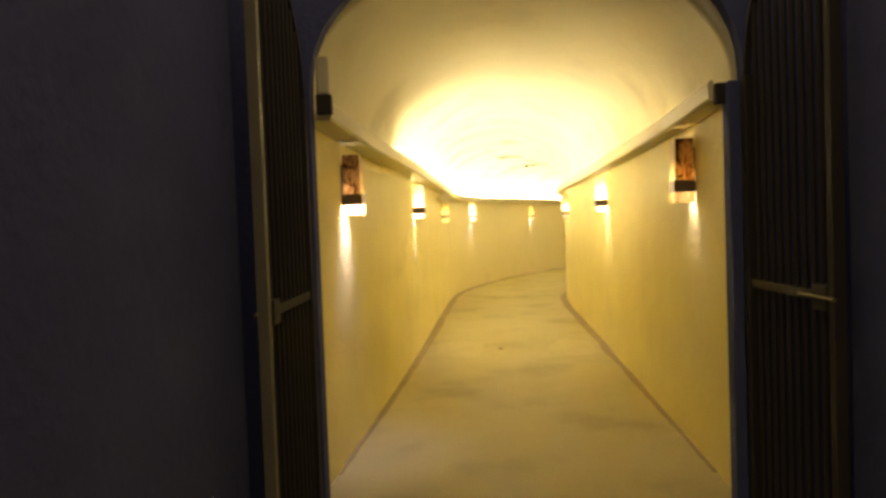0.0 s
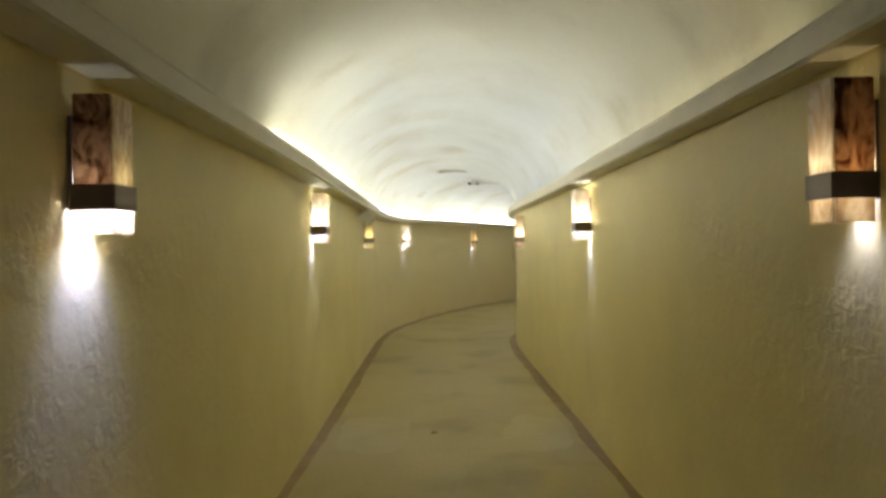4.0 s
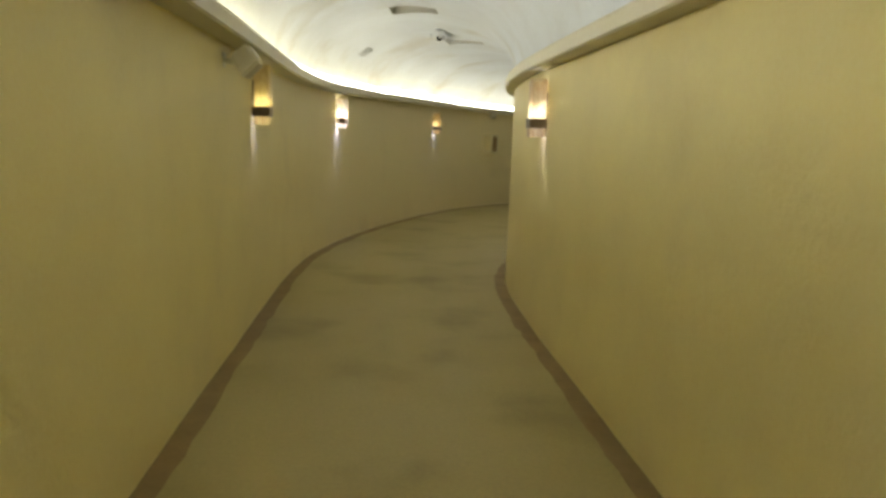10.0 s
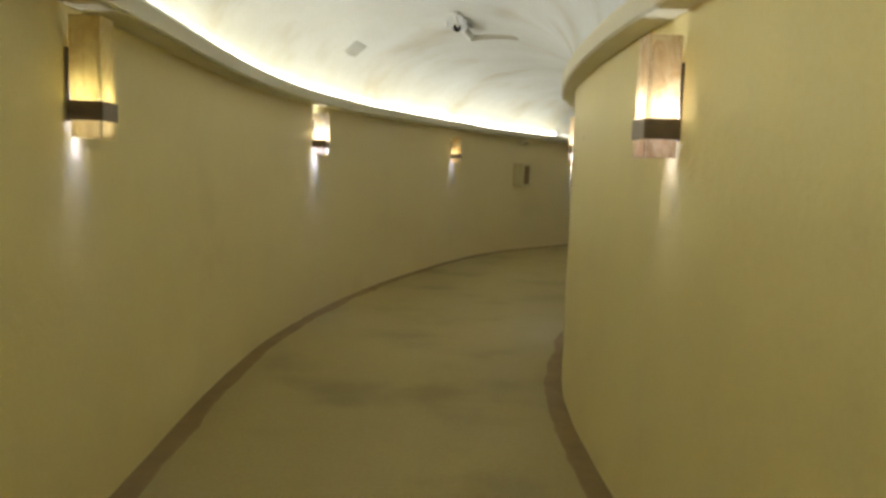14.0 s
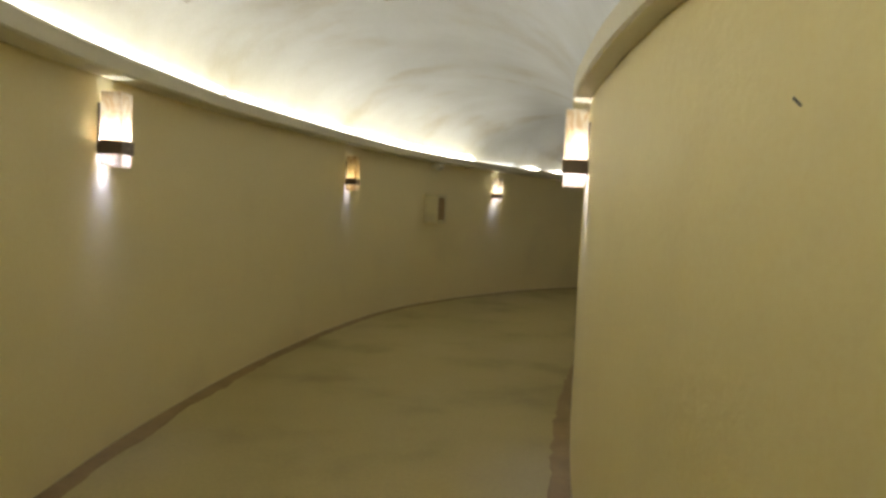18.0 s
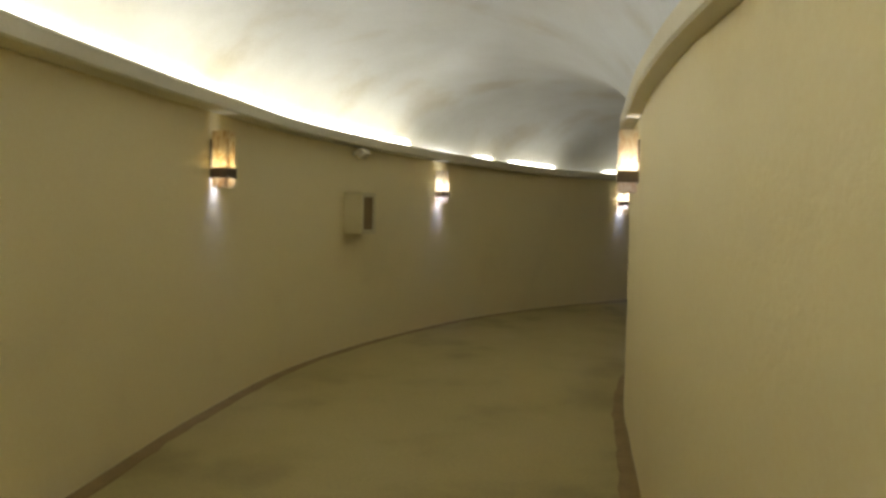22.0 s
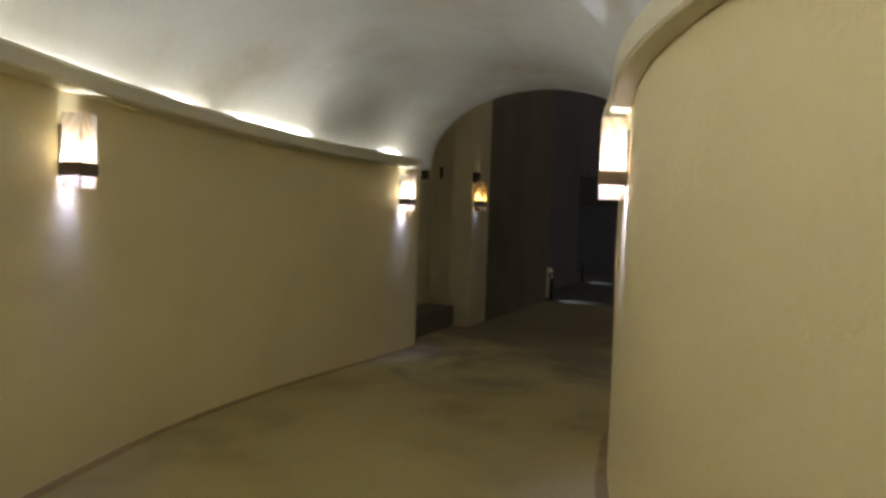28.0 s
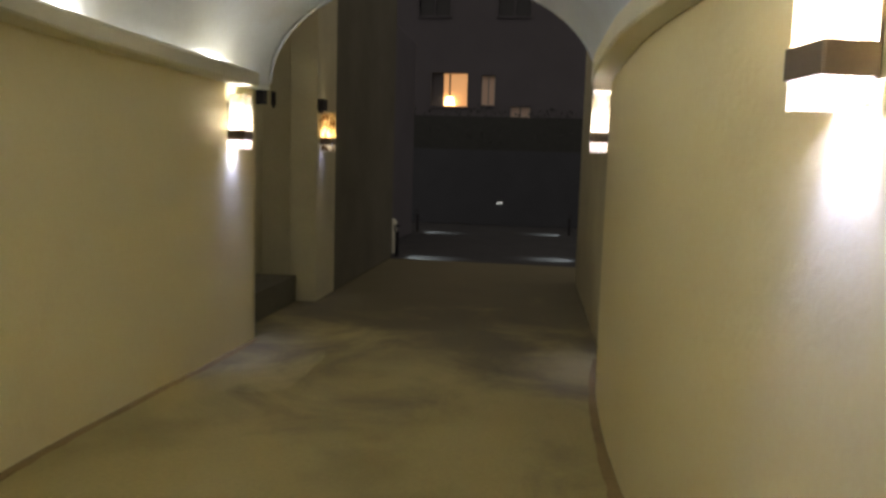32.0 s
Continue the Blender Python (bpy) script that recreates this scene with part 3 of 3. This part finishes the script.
for i in range(5):
    box((-0.013 + 0.006 * i, -0.002, -0.010 + 0.004 * i), (-0.006 + 0.006 * i, 0.0012, -0.004 + 0.004 * i), bm=bm)
scuff = mesh_object("scuff", bm, GALV)
scuff.matrix_basis = wall_frame("right", 1.258, 15.142, 1.796) @ pose(0, rough_line("right", nearest("right", 1.258, 15.142), 1.796), 0)
tagged(scuff, "small dark scuff on the plaster wall", "scuff", kind="structure")

# ---- things on the walls and the vault ----
def speaker(side, x, y, size, label, flat=1.0):
    """A small square cabinet tilted steeply down, on a stub bracket; its top edge tucks under the ledge."""
    base = empty("wall_speaker", wall_frame(side, x, y, 2.186 - 0.108 * size * flat + rise(nearest(side, x, y))) @ Matrix.Diagonal((size, size, size * flat, 1)))
    half = 0.085
    part("wall_plate", box((-0.035, 0.0, -0.04), (0.035, 0.012, 0.05), 0.004), PLASTIC, base)
    part("wall_bracket", rod((0, 0.01, 0.0), (0, 0.11, -0.01), 0.018, 12), PLASTIC, base)
    shape = [(0.05, 0.027), (0.158, 0.108), (0.245, 0.0), (0.135, -0.108)]
    def skin(a, b, k):
        cy, cz = 0.147, 0.004
        return strip([[(a, cy + (p - cy) * k, cz + (q - cz) * k) for p, q in shape], [(b, cy + (p - cy) * k, cz + (q - cz) * k) for p, q in shape]])
    bm = skin(-half, half, 1.0)
    bmesh.ops.bevel(bm, geom=list(bm.edges), offset=0.016, segments=3, affect="EDGES")
    part("cabinet", bm, PLASTIC, base, "off-white plastic shell")
    # grille over the face that looks down into the passage
    n = Vector((0, 0.71, -0.70))
    a, b = Vector((0, 0.236, -0.012)), Vector((0, 0.146, -0.100))
    ring = [Vector((-half + 0.016, 0, 0)) + a, Vector((half - 0.016, 0, 0)) + a, Vector((half - 0.016, 0, 0)) + b, Vector((-half + 0.016, 0, 0)) + b]
    part("grille", strip([ring, [p + n * 0.006 for p in ring]]), GRILLE, base, "beige speaker grille")
    return tagged(base, label, "speaker", group="wall speakers")


speaker("left", -1.17, 12.57, 1.07, "off-white plastic wall speaker tilted down under the ledge")
speaker("left", 2.30, 25.04, 0.8, "off-white plastic wall speaker tilted down above a cabinet", 0.75)


def wall_cabinet(m):
    base = empty("wall_cabinet", m)
    w, d, h, t = 0.30, 0.21, 0.45, 0.018
    part("back_panel", box((0, 0, 0), (w, t, h)), BEIGE, base)
    part("side_panel", box((0, t, 0), (t, d, h), 0.003), BEIGE, base)
    part("side_panel", box((w - t, t, 0), (w, d, h), 0.003), BEIGE, base)
    part("top_panel", box((t, t, h - t), (w - t, d, h), 0.003), BEIGE, base)
    part("bottom_panel", box((t, t, 0), (w - t, d, t), 0.003), BEIGE, base)
    bm = bmesh.new()
    for lo, hi in (((0, d, 0), (0.045, d + 0.018, h)), ((w - 0.045, d, 0), (w, d + 0.018, h)), ((0.045, d, 0), (w - 0.045, d + 0.018, 0.05)), ((0.045, d, h - 0.05), (w - 0.045, d + 0.018, h))):
        box(lo, hi, 0.003, 1, bm)
    part("front_frame", bm, BEIGE, base)
    part("dark_panel", box((0.03, d - 0.022, 0.03), (w - 0.03, d - 0.012, h - 0.03)), PANEL, base, "dark brown recessed panel")
    return tagged(base, "beige wall cabinet with a dark open front", "cabinet")


wall_cabinet(wall_frame("left", 2.16, 24.92, 1.28))


def ceiling_camera(x, y, z):
    """Camera close under the vault: round mount, short neck, dark lens, and a pale tube running on."""
    base = empty("ceiling_camera", pose(x, y, z, 0, 0, -10))
    part("mount", rod((0, 0, 0.06), (0, 0, -0.035), 0.052, 20), WHITE_PLASTIC, base)
    part("arm", rod((0, 0, -0.02), (-0.02, 0.50, -0.05), 0.016, 12), WHITE_PLASTIC, base)
    part("body", rod((0.03, 0.50, -0.055), (0.05, 1.06, -0.045), 0.042, 18), WHITE_PLASTIC, base, "white tube body")
    bm = bmesh.new()
    bmesh.ops.create_uvsphere(bm, u_segments=18, v_segments=10, radius=0.042, matrix=Matrix.Translation((-0.035, 0.50, -0.06)))
    part("lens", bm, LENS_BLACK, base, "black round lens", True)
    part("side_stub", rod((-0.16, 0.56, 0.02), (-0.16, 0.56, -0.04), 0.022, 12, 0.014), WHITE_PLASTIC, base)
    return tagged(base, "white ceiling camera with a black round lens", "camera")


ceiling_camera(0.56, 17.82, 3.10)

# ---- entrance: dark lobby, arched doorway, iron gates ----
def ring_wall(origin, along, up_to, half, spring, crown, span, thick, material, name, label, jamb=0.0):
    """A wall with an arched opening: origin at the middle of its foot, along it, thickness behind."""
    along, origin = Vector((*along, 0)).normalized(), Vector((*origin, 0))
    back = Vector((-along.y, along.x, 0)) * thick
    K = 24
    arc = [(-half - jamb, 0.0), (-half - jamb, spring - 0.02 * (jamb > 0))] + ([(-half, spring)] if jamb else []) + [(-half * math.cos(math.pi * i / K), spring + (crown - spring) * math.sin(math.pi * i / K)) for i in range(1, K)] + ([(half, spring)] if jamb else []) + [(half + jamb, spring - 0.02 * (jamb > 0)), (half + jamb, 0.0)]
    outer = [(-span[0], 0.0), (-span[0], spring)] + ([(-span[0], spring + 0.02)] if jamb else []) + [(-span[0] + (span[0] + span[1]) * i / K, up_to) for i in range(1, K)] + ([(span[1], spring + 0.02)] if jamb else []) + [(span[1], spring), (span[1], 0.0)]
    bm = bmesh.new()
    def row(pts, off):
        return [bm.verts.new(origin + along * a + Vector((0, 0, z)) + off) for a, z in pts]
    zero = Vector((0, 0, 0))
    fi, fo, bi, bo = row(arc, zero), row(outer, zero), row(arc, back), row(outer, back)
    for i in range(len(arc) - 1):
        bm.faces.new((fi[i], fi[i + 1], fo[i + 1], fo[i]))
        bm.faces.new((bi[i + 1], bi[i], bo[i], bo[i + 1]))
        bm.faces.new((fi[i + 1], fi[i], bi[i], bi[i + 1]))
        bm.faces.new((fo[i], fo[i + 1], bo[i + 1], bo[i]))
    for i in (0, len(arc) - 1):
        bm.faces.new((fi[i], fo[i], bo[i], bi[i]))
    return tagged(mesh_object(name, bm, material), label, "wall", kind="structure")


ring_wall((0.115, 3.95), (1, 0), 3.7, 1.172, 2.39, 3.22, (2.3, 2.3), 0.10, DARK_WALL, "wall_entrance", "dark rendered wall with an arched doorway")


def slab(name, lo, hi, material, label, category):
    return tagged(mesh_object(name, box(lo, hi, 0.004, 1), material), label, category, kind="structure")


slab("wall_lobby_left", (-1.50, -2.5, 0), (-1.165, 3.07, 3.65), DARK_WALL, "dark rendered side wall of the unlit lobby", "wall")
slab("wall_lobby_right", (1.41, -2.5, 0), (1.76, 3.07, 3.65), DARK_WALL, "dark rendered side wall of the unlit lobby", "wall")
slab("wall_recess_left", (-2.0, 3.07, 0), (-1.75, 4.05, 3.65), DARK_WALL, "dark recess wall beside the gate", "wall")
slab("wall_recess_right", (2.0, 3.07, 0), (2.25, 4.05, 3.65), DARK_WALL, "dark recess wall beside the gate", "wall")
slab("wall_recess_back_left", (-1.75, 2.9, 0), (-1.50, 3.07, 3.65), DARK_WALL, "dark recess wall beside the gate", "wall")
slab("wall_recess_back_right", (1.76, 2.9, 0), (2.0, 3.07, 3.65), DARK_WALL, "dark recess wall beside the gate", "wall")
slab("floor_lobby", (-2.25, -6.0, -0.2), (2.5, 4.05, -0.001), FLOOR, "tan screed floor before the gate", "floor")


def gate_leaf(hinge, free, label, stile):
    """An iron leaf with square stiles, rails and round bars; its top follows the arch."""
    hinge, free = Vector((*hinge, 0)), Vector((*free, 0))
    d = (free - hinge)
    width = d.length
    d.normalize()
    base = empty("iron_gate", Matrix(((d.x, -d.y, 0, hinge.x), (d.y, d.x, 0, hinge.y), (0, 0, 1, 0), (0, 0, 0, 1))))
    def top(a):
        return 2.30 + 0.74 * math.sqrt(max(0.0, 1 - (1 - a / width) ** 2))
    part("hinge_stile", box((0, -0.022, 0.03), (0.045, 0.022, 2.32), 0.003), IRON, base)
    part("meeting_stile", box((width - 0.05, -0.025, 0.03), (width, 0.025, top(width)), 0.003), stile, base, "meeting edge, painted lit on the left leaf")
    for z in (0.05, 1.22):
        part("rail", box((0.045, -0.012, z), (width - 0.05, 0.012, z + 0.045), 0.003), IRON, base)
    K = 14
    pts = [(width * i / K, top(width * i / K)) for i in range(K + 1)]
    part("arched_rail", strip([[(a, -0.018, z - 0.03), (a, 0.018, z - 0.03), (a, 0.018, z + 0.012), (a, -0.018, z + 0.012)] for a, z in pts]), IRON, base)
    n = 9
    for i in range(1, n + 1):
        a = 0.045 + (width - 0.095) * i / (n + 1)
        part("bar", rod((a, 0, 0.06), (a, 0, top(a) - 0.01), 0.013, 8), IRON, base)
    part("lock_box", box((width - 0.17, -0.035, 1.19), (width - 0.05, 0.035, 1.30), 0.006), IRON, base)
    part("bolt", rod((width - 0.30, -0.03, 1.245), (width + 0.01, -0.03, 1.245), 0.009), GALV, base, "worn steel bolt")
    for z in (0.3, 2.2):
        part("hinge", rod((-0.012, 0, z), (-0.012, 0, z + 0.12), 0.016), IRON, base)
    return tagged(base, label, "gate", group="entrance gates")


# the left leaf's stile takes a paler metal: light on its edge, painted in
gate_leaf((-1.085, 3.90), (-1.035, 2.97), "black iron bar gate leaf standing open", GALV)
gate_leaf((1.285, 3.90), (1.325, 2.97), "black iron bar gate leaf standing open", IRON)
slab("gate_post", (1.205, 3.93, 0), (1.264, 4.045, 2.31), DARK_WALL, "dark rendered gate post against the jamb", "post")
# shade made solid: dark blocks for the unlit end faces of the ledges
for x0, x1, z0 in ((-1.03, -0.945, 2.25), (1.157, 1.24, 2.20)):
    bm = box((x0, 3.985, z0), (x1, 4.04, z0 + 0.11), 0.006)
    tagged(mesh_object("dark_block", bm, IRON), "dark block for the shaded end face of the ledge", "gate stop", group="gate stops")
bm = box((-1.03, 4.0, 2.362), (-0.955, 4.04, 2.575), 0.012)
tagged(mesh_object("plaster_stop", bm, LEDGE), "small cream plaster upstand on the end of the ledge", "plaster block")

# ---- exit: arch, recess, pier, and the yard outside at night ----
A, B = glide(LEFT, len(LEFT) - 1), glide(RIGHT, len(RIGHT) - 1)
along = (B - A).normalized()
ahead = Vector((-along.y, along.x))
EXIT_MID, EXIT_HALF = (A + B) / 2, (B - A).length / 2


def exit_frame(a, f, z=0.0):
    """Matrix by the exit: x across (from the left wall), y ahead out of the arch, z up."""
    p = A + along * a + ahead * f
    return Matrix(((along.x, ahead.x, 0, p.x), (along.y, ahead.y, 0, p.y), (0, 0, 1, z), (0, 0, 0, 1)))


def exit_slab(name, lo, hi, material, label, category, kind="structure"):
    ob = mesh_object(name, box(lo, hi, 0.01, 2), material)
    ob.matrix_basis = exit_frame(0, 0)
    return tagged(ob, label, category, kind=kind)


W2 = EXIT_HALF * 2
exit_slab("wall_recess", (-1.3, 1.95, 0), (-0.33, 2.1, 4.4), WEATHERED, "cream wall at the back of the recess", "wall")
exit_slab("wall_recess_side", (-0.85, 0.02, 0), (-0.70, 1.95, 4.4), WEATHERED, "cream wall inside the recess beyond the arch", "wall")
exit_slab("pier", (-0.33, 1.80, 0), (-0.02, 2.55, 4.4), WEATHERED, "cream plastered pier beyond the exit arch", "pier")
exit_slab("wall_forecourt_left", (-0.33, 2.55, 0), (-0.026, 6.15, 4.4), DIM_RENDER, "side wall of the forecourt, painted darker for the fading light", "wall")
exit_slab("wall_yard_side", (-0.95, 6.15, 0), (-0.52, 10.95, 4.4), RENDER, "dark rendered side wall of the yard", "wall")
exit_slab("plinth", (-0.70, 0.12, 0), (-0.24, 1.78, 0.30), DIM_RENDER, "low dark masonry plinth in the recess", "plinth", kind="")
exit_slab("wall_forecourt_right", (W2 + 0.03, 0.02, 0), (W2 + 0.4, 4.2, 4.4), WEATHERED, "cream side wall of the forecourt", "wall")
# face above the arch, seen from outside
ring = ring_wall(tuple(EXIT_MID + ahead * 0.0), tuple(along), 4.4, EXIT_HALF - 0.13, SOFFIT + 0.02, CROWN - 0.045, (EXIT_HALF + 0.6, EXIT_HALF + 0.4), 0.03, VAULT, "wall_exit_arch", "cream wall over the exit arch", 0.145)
exit_slab("floor_forecourt", (-1.3, -0.02, -0.2), (W2 + 0.4, 6.0, -0.003), FLOOR, "screed floor of the forecourt, dirt and failing light painted dark", "floor")
bm = bmesh.new()
bmesh.ops.create_grid(bm, x_segments=40, y_segments=40, size=600)
ground = mesh_object("ground", bm, ASPHALT)
ground.location = (0, 0, -0.21)
tagged(ground, "dark ground in the night", "ground", kind="structure")
exit_slab("yard", (-6.0, 6.0, -0.2), (W2 + 9.0, 26.0, -0.006), ASPHALT, "dark asphalt yard outside the passage", "pavement")


def exit_sconce(a, f, label):
    s = wall_sconce("left", 7.72, 28.46, ONYX_GOLD, 0.7, 0.06, label, (1.0, 0.92, 0.76))
    m = exit_frame(a, f)
    # mounted on the pier's flank: x along the way out, y across into the forecourt
    s.matrix_basis = Matrix(((m[0][1], m[0][0], 0, m[0][3]), (m[1][1], m[1][0], 0, m[1][3]), (0, 0, 1, 0), (0, 0, 0, 1)))


exit_sconce(-0.02, 1.97, "golden veined onyx wall lamp on the pier, dimly lit")


def step_light(a, f, watts, turn):
    """Slim post light at the edge of the way, its hooded window throwing a small pool on the ground."""
    base = empty("path_light", exit_frame(a, f))
    part("post", box((-0.03, -0.05, 0), (0.03, 0.05, 0.44), 0.006), IRON, base)
    part("hood", box((-0.045, -0.065, 0.52), (0.045, 0.065, 0.545), 0.006), IRON, base)
    part("back_wall", box((-0.04 * turn - 0.006, -0.05, 0.44), (-0.04 * turn + 0.006, 0.05, 0.52), 0.002), IRON, base)
    l = bpy.data.lights.new("path_lamp", "SPOT")
    l.energy, l.color, l.shadow_soft_size, l.spot_size, l.spot_blend = watts, (0.62, 0.80, 1.0), 0.015, radians(62), 0.9
    ob = new("path_lamp", l)
    ob.parent = base
    ob.location = (0.05 * turn, 0, 0.50)
    ob.rotation_euler = (0, radians(-40 * turn), 0)
    tagged(base, "slim black path light throwing a pale pool", "path light", group="path lights")


for a, f, turn in ((0.03, 6.33, 1), (-0.45, 11.42, 1), (3.28, 6.9, -1), (3.25, 12.1, -1)):
    step_light(a, f, 9.0, turn)


def bollard(a, f):
    base = empty("bollard", exit_frame(a, f))
    part("shaft", rod((0, 0, 0), (0, 0, 0.55), 0.09, 16, 0.08), PLASTIC, base)
    part("cap", rod((0, 0, 0.55), (0, 0, 0.62), 0.095, 16, 0.05), PLASTIC, base)
    tagged(base, "pale bollard beside the forecourt wall", "bollard")


bollard(-0.15, 6.78)


def far_house():
    """Dark house across the yard; one upper window is lit."""
    base = empty("house", exit_frame(0, 0))
    f0 = 17.0
    wins = [(-1.03, 3.53, 1.14, 1.04, WINDOW_GLOW), (0.56, 3.58, 0.42, 0.93, WINDOW_DIM), (1.5, 3.02, 0.6, 0.55, WINDOW_FAINT), (-4.2, 3.4, 1.0, 0.9, None), (-1.5, 6.3, 1.0, 0.9, None), (1.0, 6.3, 1.0, 0.9, None)]
    # one wall with openings: a grid of cells, the windows left out
    bm = bmesh.new()
    xs = sorted({-14.0, 18.0, *[w[0] for w in wins], *[w[0] + w[2] for w in wins]})
    zs = sorted({0.0, 9.0, *[w[1] for w in wins], *[w[1] + w[3] for w in wins]})
    for x0, x1 in zip(xs, xs[1:]):
        for z0, z1 in zip(zs, zs[1:]):
            if not any(w[0] - 1e-6 <= x0 and x1 <= w[0] + w[2] + 1e-6 and w[1] - 1e-6 <= z0 and z1 <= w[1] + w[3] + 1e-6 for w in wins):
                box((x0, f0, z0), (x1, f0 + 0.3, z1), bm=bm)
    bmesh.ops.remove_doubles(bm, verts=bm.verts, dist=0.001)
    part("wall", bm, RENDER, base)
    part("roof", box((-14.3, f0 - 0.4, 9.0), (18.3, f0 + 8, 9.3), 0.02), RENDER, base)
    for x, z, w, h, lit in wins:
        win = part("window", box((x, f0 + 0.20, z), (x + w, f0 + 0.24, z + h)), lit or LENS_BLACK, base, "lit warm window" if lit is WINDOW_GLOW else "faintly lit pale window" if lit else "dark window")
        if lit is WINDOW_GLOW:
            part("curtain", box((x, f0 + 0.12, z), (x + w * 0.33, f0 + 0.17, z + h), 0.01), RENDER, win, "drawn dark curtain")
            part("room_lamp", rod((x + w * 0.5, f0 + 0.15, z + 0.06), (x + w * 0.5, f0 + 0.15, z + 0.30), 0.17, 14, 0.10), glowing("room lamp glow", (1.0, 0.80, 0.52), 1.5), win, "lit lamp behind the pane")
        bm = bmesh.new()
        for lo, hi in (((x - 0.05, f0 - 0.03, z - 0.05), (x, f0 + 0.05, z + h + 0.05)), ((x + w, f0 - 0.03, z - 0.05), (x + w + 0.05, f0 + 0.05, z + h + 0.05)), ((x, f0 - 0.03, z + h), (x + w, f0 + 0.05, z + h + 0.05)), ((x, f0 - 0.06, z - 0.05), (x + w, f0 + 0.05, z)), ((x + w * 0.48, f0 + 0.1, z), (x + w * 0.52, f0 + 0.16, z + h))):
            box(lo, hi, bm=bm)
        part("frame", bm, RENDER, win)
    return tagged(base, "dark rendered house across the yard, one window lit", "house")


WINDOW_GLOW = glowing("window glow", (1.0, 0.54, 0.27), 0.10)
WINDOW_DIM = glowing("dim window glow", (1.0, 0.72, 0.55), 0.006)
WINDOW_FAINT = glowing("faint window glow", (1.0, 0.76, 0.62), 0.003)
far_house()
# garden wall and hedge in front of the house
exit_slab("garden_wall", (-8.0, 14.6, 0), (14.0, 14.9, 2.12), SLATE, "dark slate-grey garden wall across the yard", "wall")
bm = bmesh.new()
rng = random.Random(4)
for i in range(5000):
    c = Vector((rng.uniform(-7, 12), rng.uniform(15.0, 15.9), 0))
    c.z = 1.4 + rng.random() ** 0.7 * (1.95 + 0.2 * noise.noise((c.x * 0.8, 0, 0)))
    r = rng.uniform(0.03, 0.07)
    e = Euler((rng.uniform(0, 6), rng.uniform(0, 6), rng.uniform(0, 6))).to_matrix()
    q = [bm.verts.new(c + e @ Vector(v) * r) for v in ((-1, 0, 0), (0, -0.5, 0.1), (1, 0, 0), (0, 0.5, 0.1))]
    bm.faces.new(q)
box((-7, 15.2, 1.0), (12, 15.7, 3.1), bm=bm)
hedge = mesh_object("hedge", bm, LEAF)
hedge.matrix_basis = exit_frame(0, 0)
tagged(hedge, "dark clipped hedge behind the garden wall", "hedge", kind="stuff")
# iron stop at the foot of the exit arch's spring
ob = mesh_object("dark_block", box((-0.10, 0.03, 2.04), (0.06, 0.11, 2.17), 0.006), IRON)
ob.matrix_basis = exit_frame(0, 0)
tagged(ob, "dark iron gate stop beside the exit arch", "gate stop", group="gate stops")
# iron brackets left in the wall: over the pier's lamp and in the recess
for lo, hi in (((-0.024, 1.80, 2.135), (0.05, 1.95, 2.26)), ((-0.59, 1.90, 2.19), (-0.55, 1.954, 2.34))):
    bm = box(lo, hi, 0.006)
    box((lo[0] + 0.01, lo[1] + 0.01, lo[2] - 0.03), (lo[0] + 0.03, hi[1] - 0.004, lo[2] + 0.01), 0.004, bm=bm)
    ob = mesh_object("wall_bracket", bm, IRON)
    ob.matrix_basis = exit_frame(0, 0)
    tagged(ob, "dark iron bracket fixed to the cream wall", "bracket", group="iron brackets")
# small lamp far off
base = empty("tube_lamp", exit_frame(1.38, 14.56, 0.64))
part("fitting", box((-0.16, -0.03, 0.0), (0.16, 0.038, 0.03), 0.004), IRON, base)
part("tube", box((-0.10, -0.035, -0.012), (0.10, -0.02, -0.002), 0.004), glowing("tube glow", (0.8, 0.9, 1.0), 0.5), base, "lit white tube")
tagged(base, "small lit tube lamp on the garden wall", "lamp")


# dry leaf lying on the floor
bm = bmesh.new()
K = 10
for sgn in (-1, 1):
    edge = [bm.verts.new((0.035 * (2 * i / K - 1), sgn * 0.018 * math.sin(math.pi * i / K) ** 0.8, 0.006 + 0.006 * math.sin(math.pi * i / K))) for i in range(K + 1)]
    rib = [bm.verts.new((0.035 * (2 * i / K - 1), 0, 0.003)) for i in range(K + 1)]
    for i in range(K):
        bm.faces.new((rib[i], rib[i + 1], edge[i + 1], edge[i]))
bmesh.ops.remove_doubles(bm, verts=bm.verts, dist=0.0005)
bmesh.ops.solidify(bm, geom=list(bm.faces), thickness=0.0015)
leaf = mesh_object("dry_leaf", bm, DARK_LEAF)
leaf.matrix_basis = pose(-0.09, 9.14, 0.0, 0, 0, 35)
tagged(leaf, "small dry brown leaf lying on the floor", "leaf")
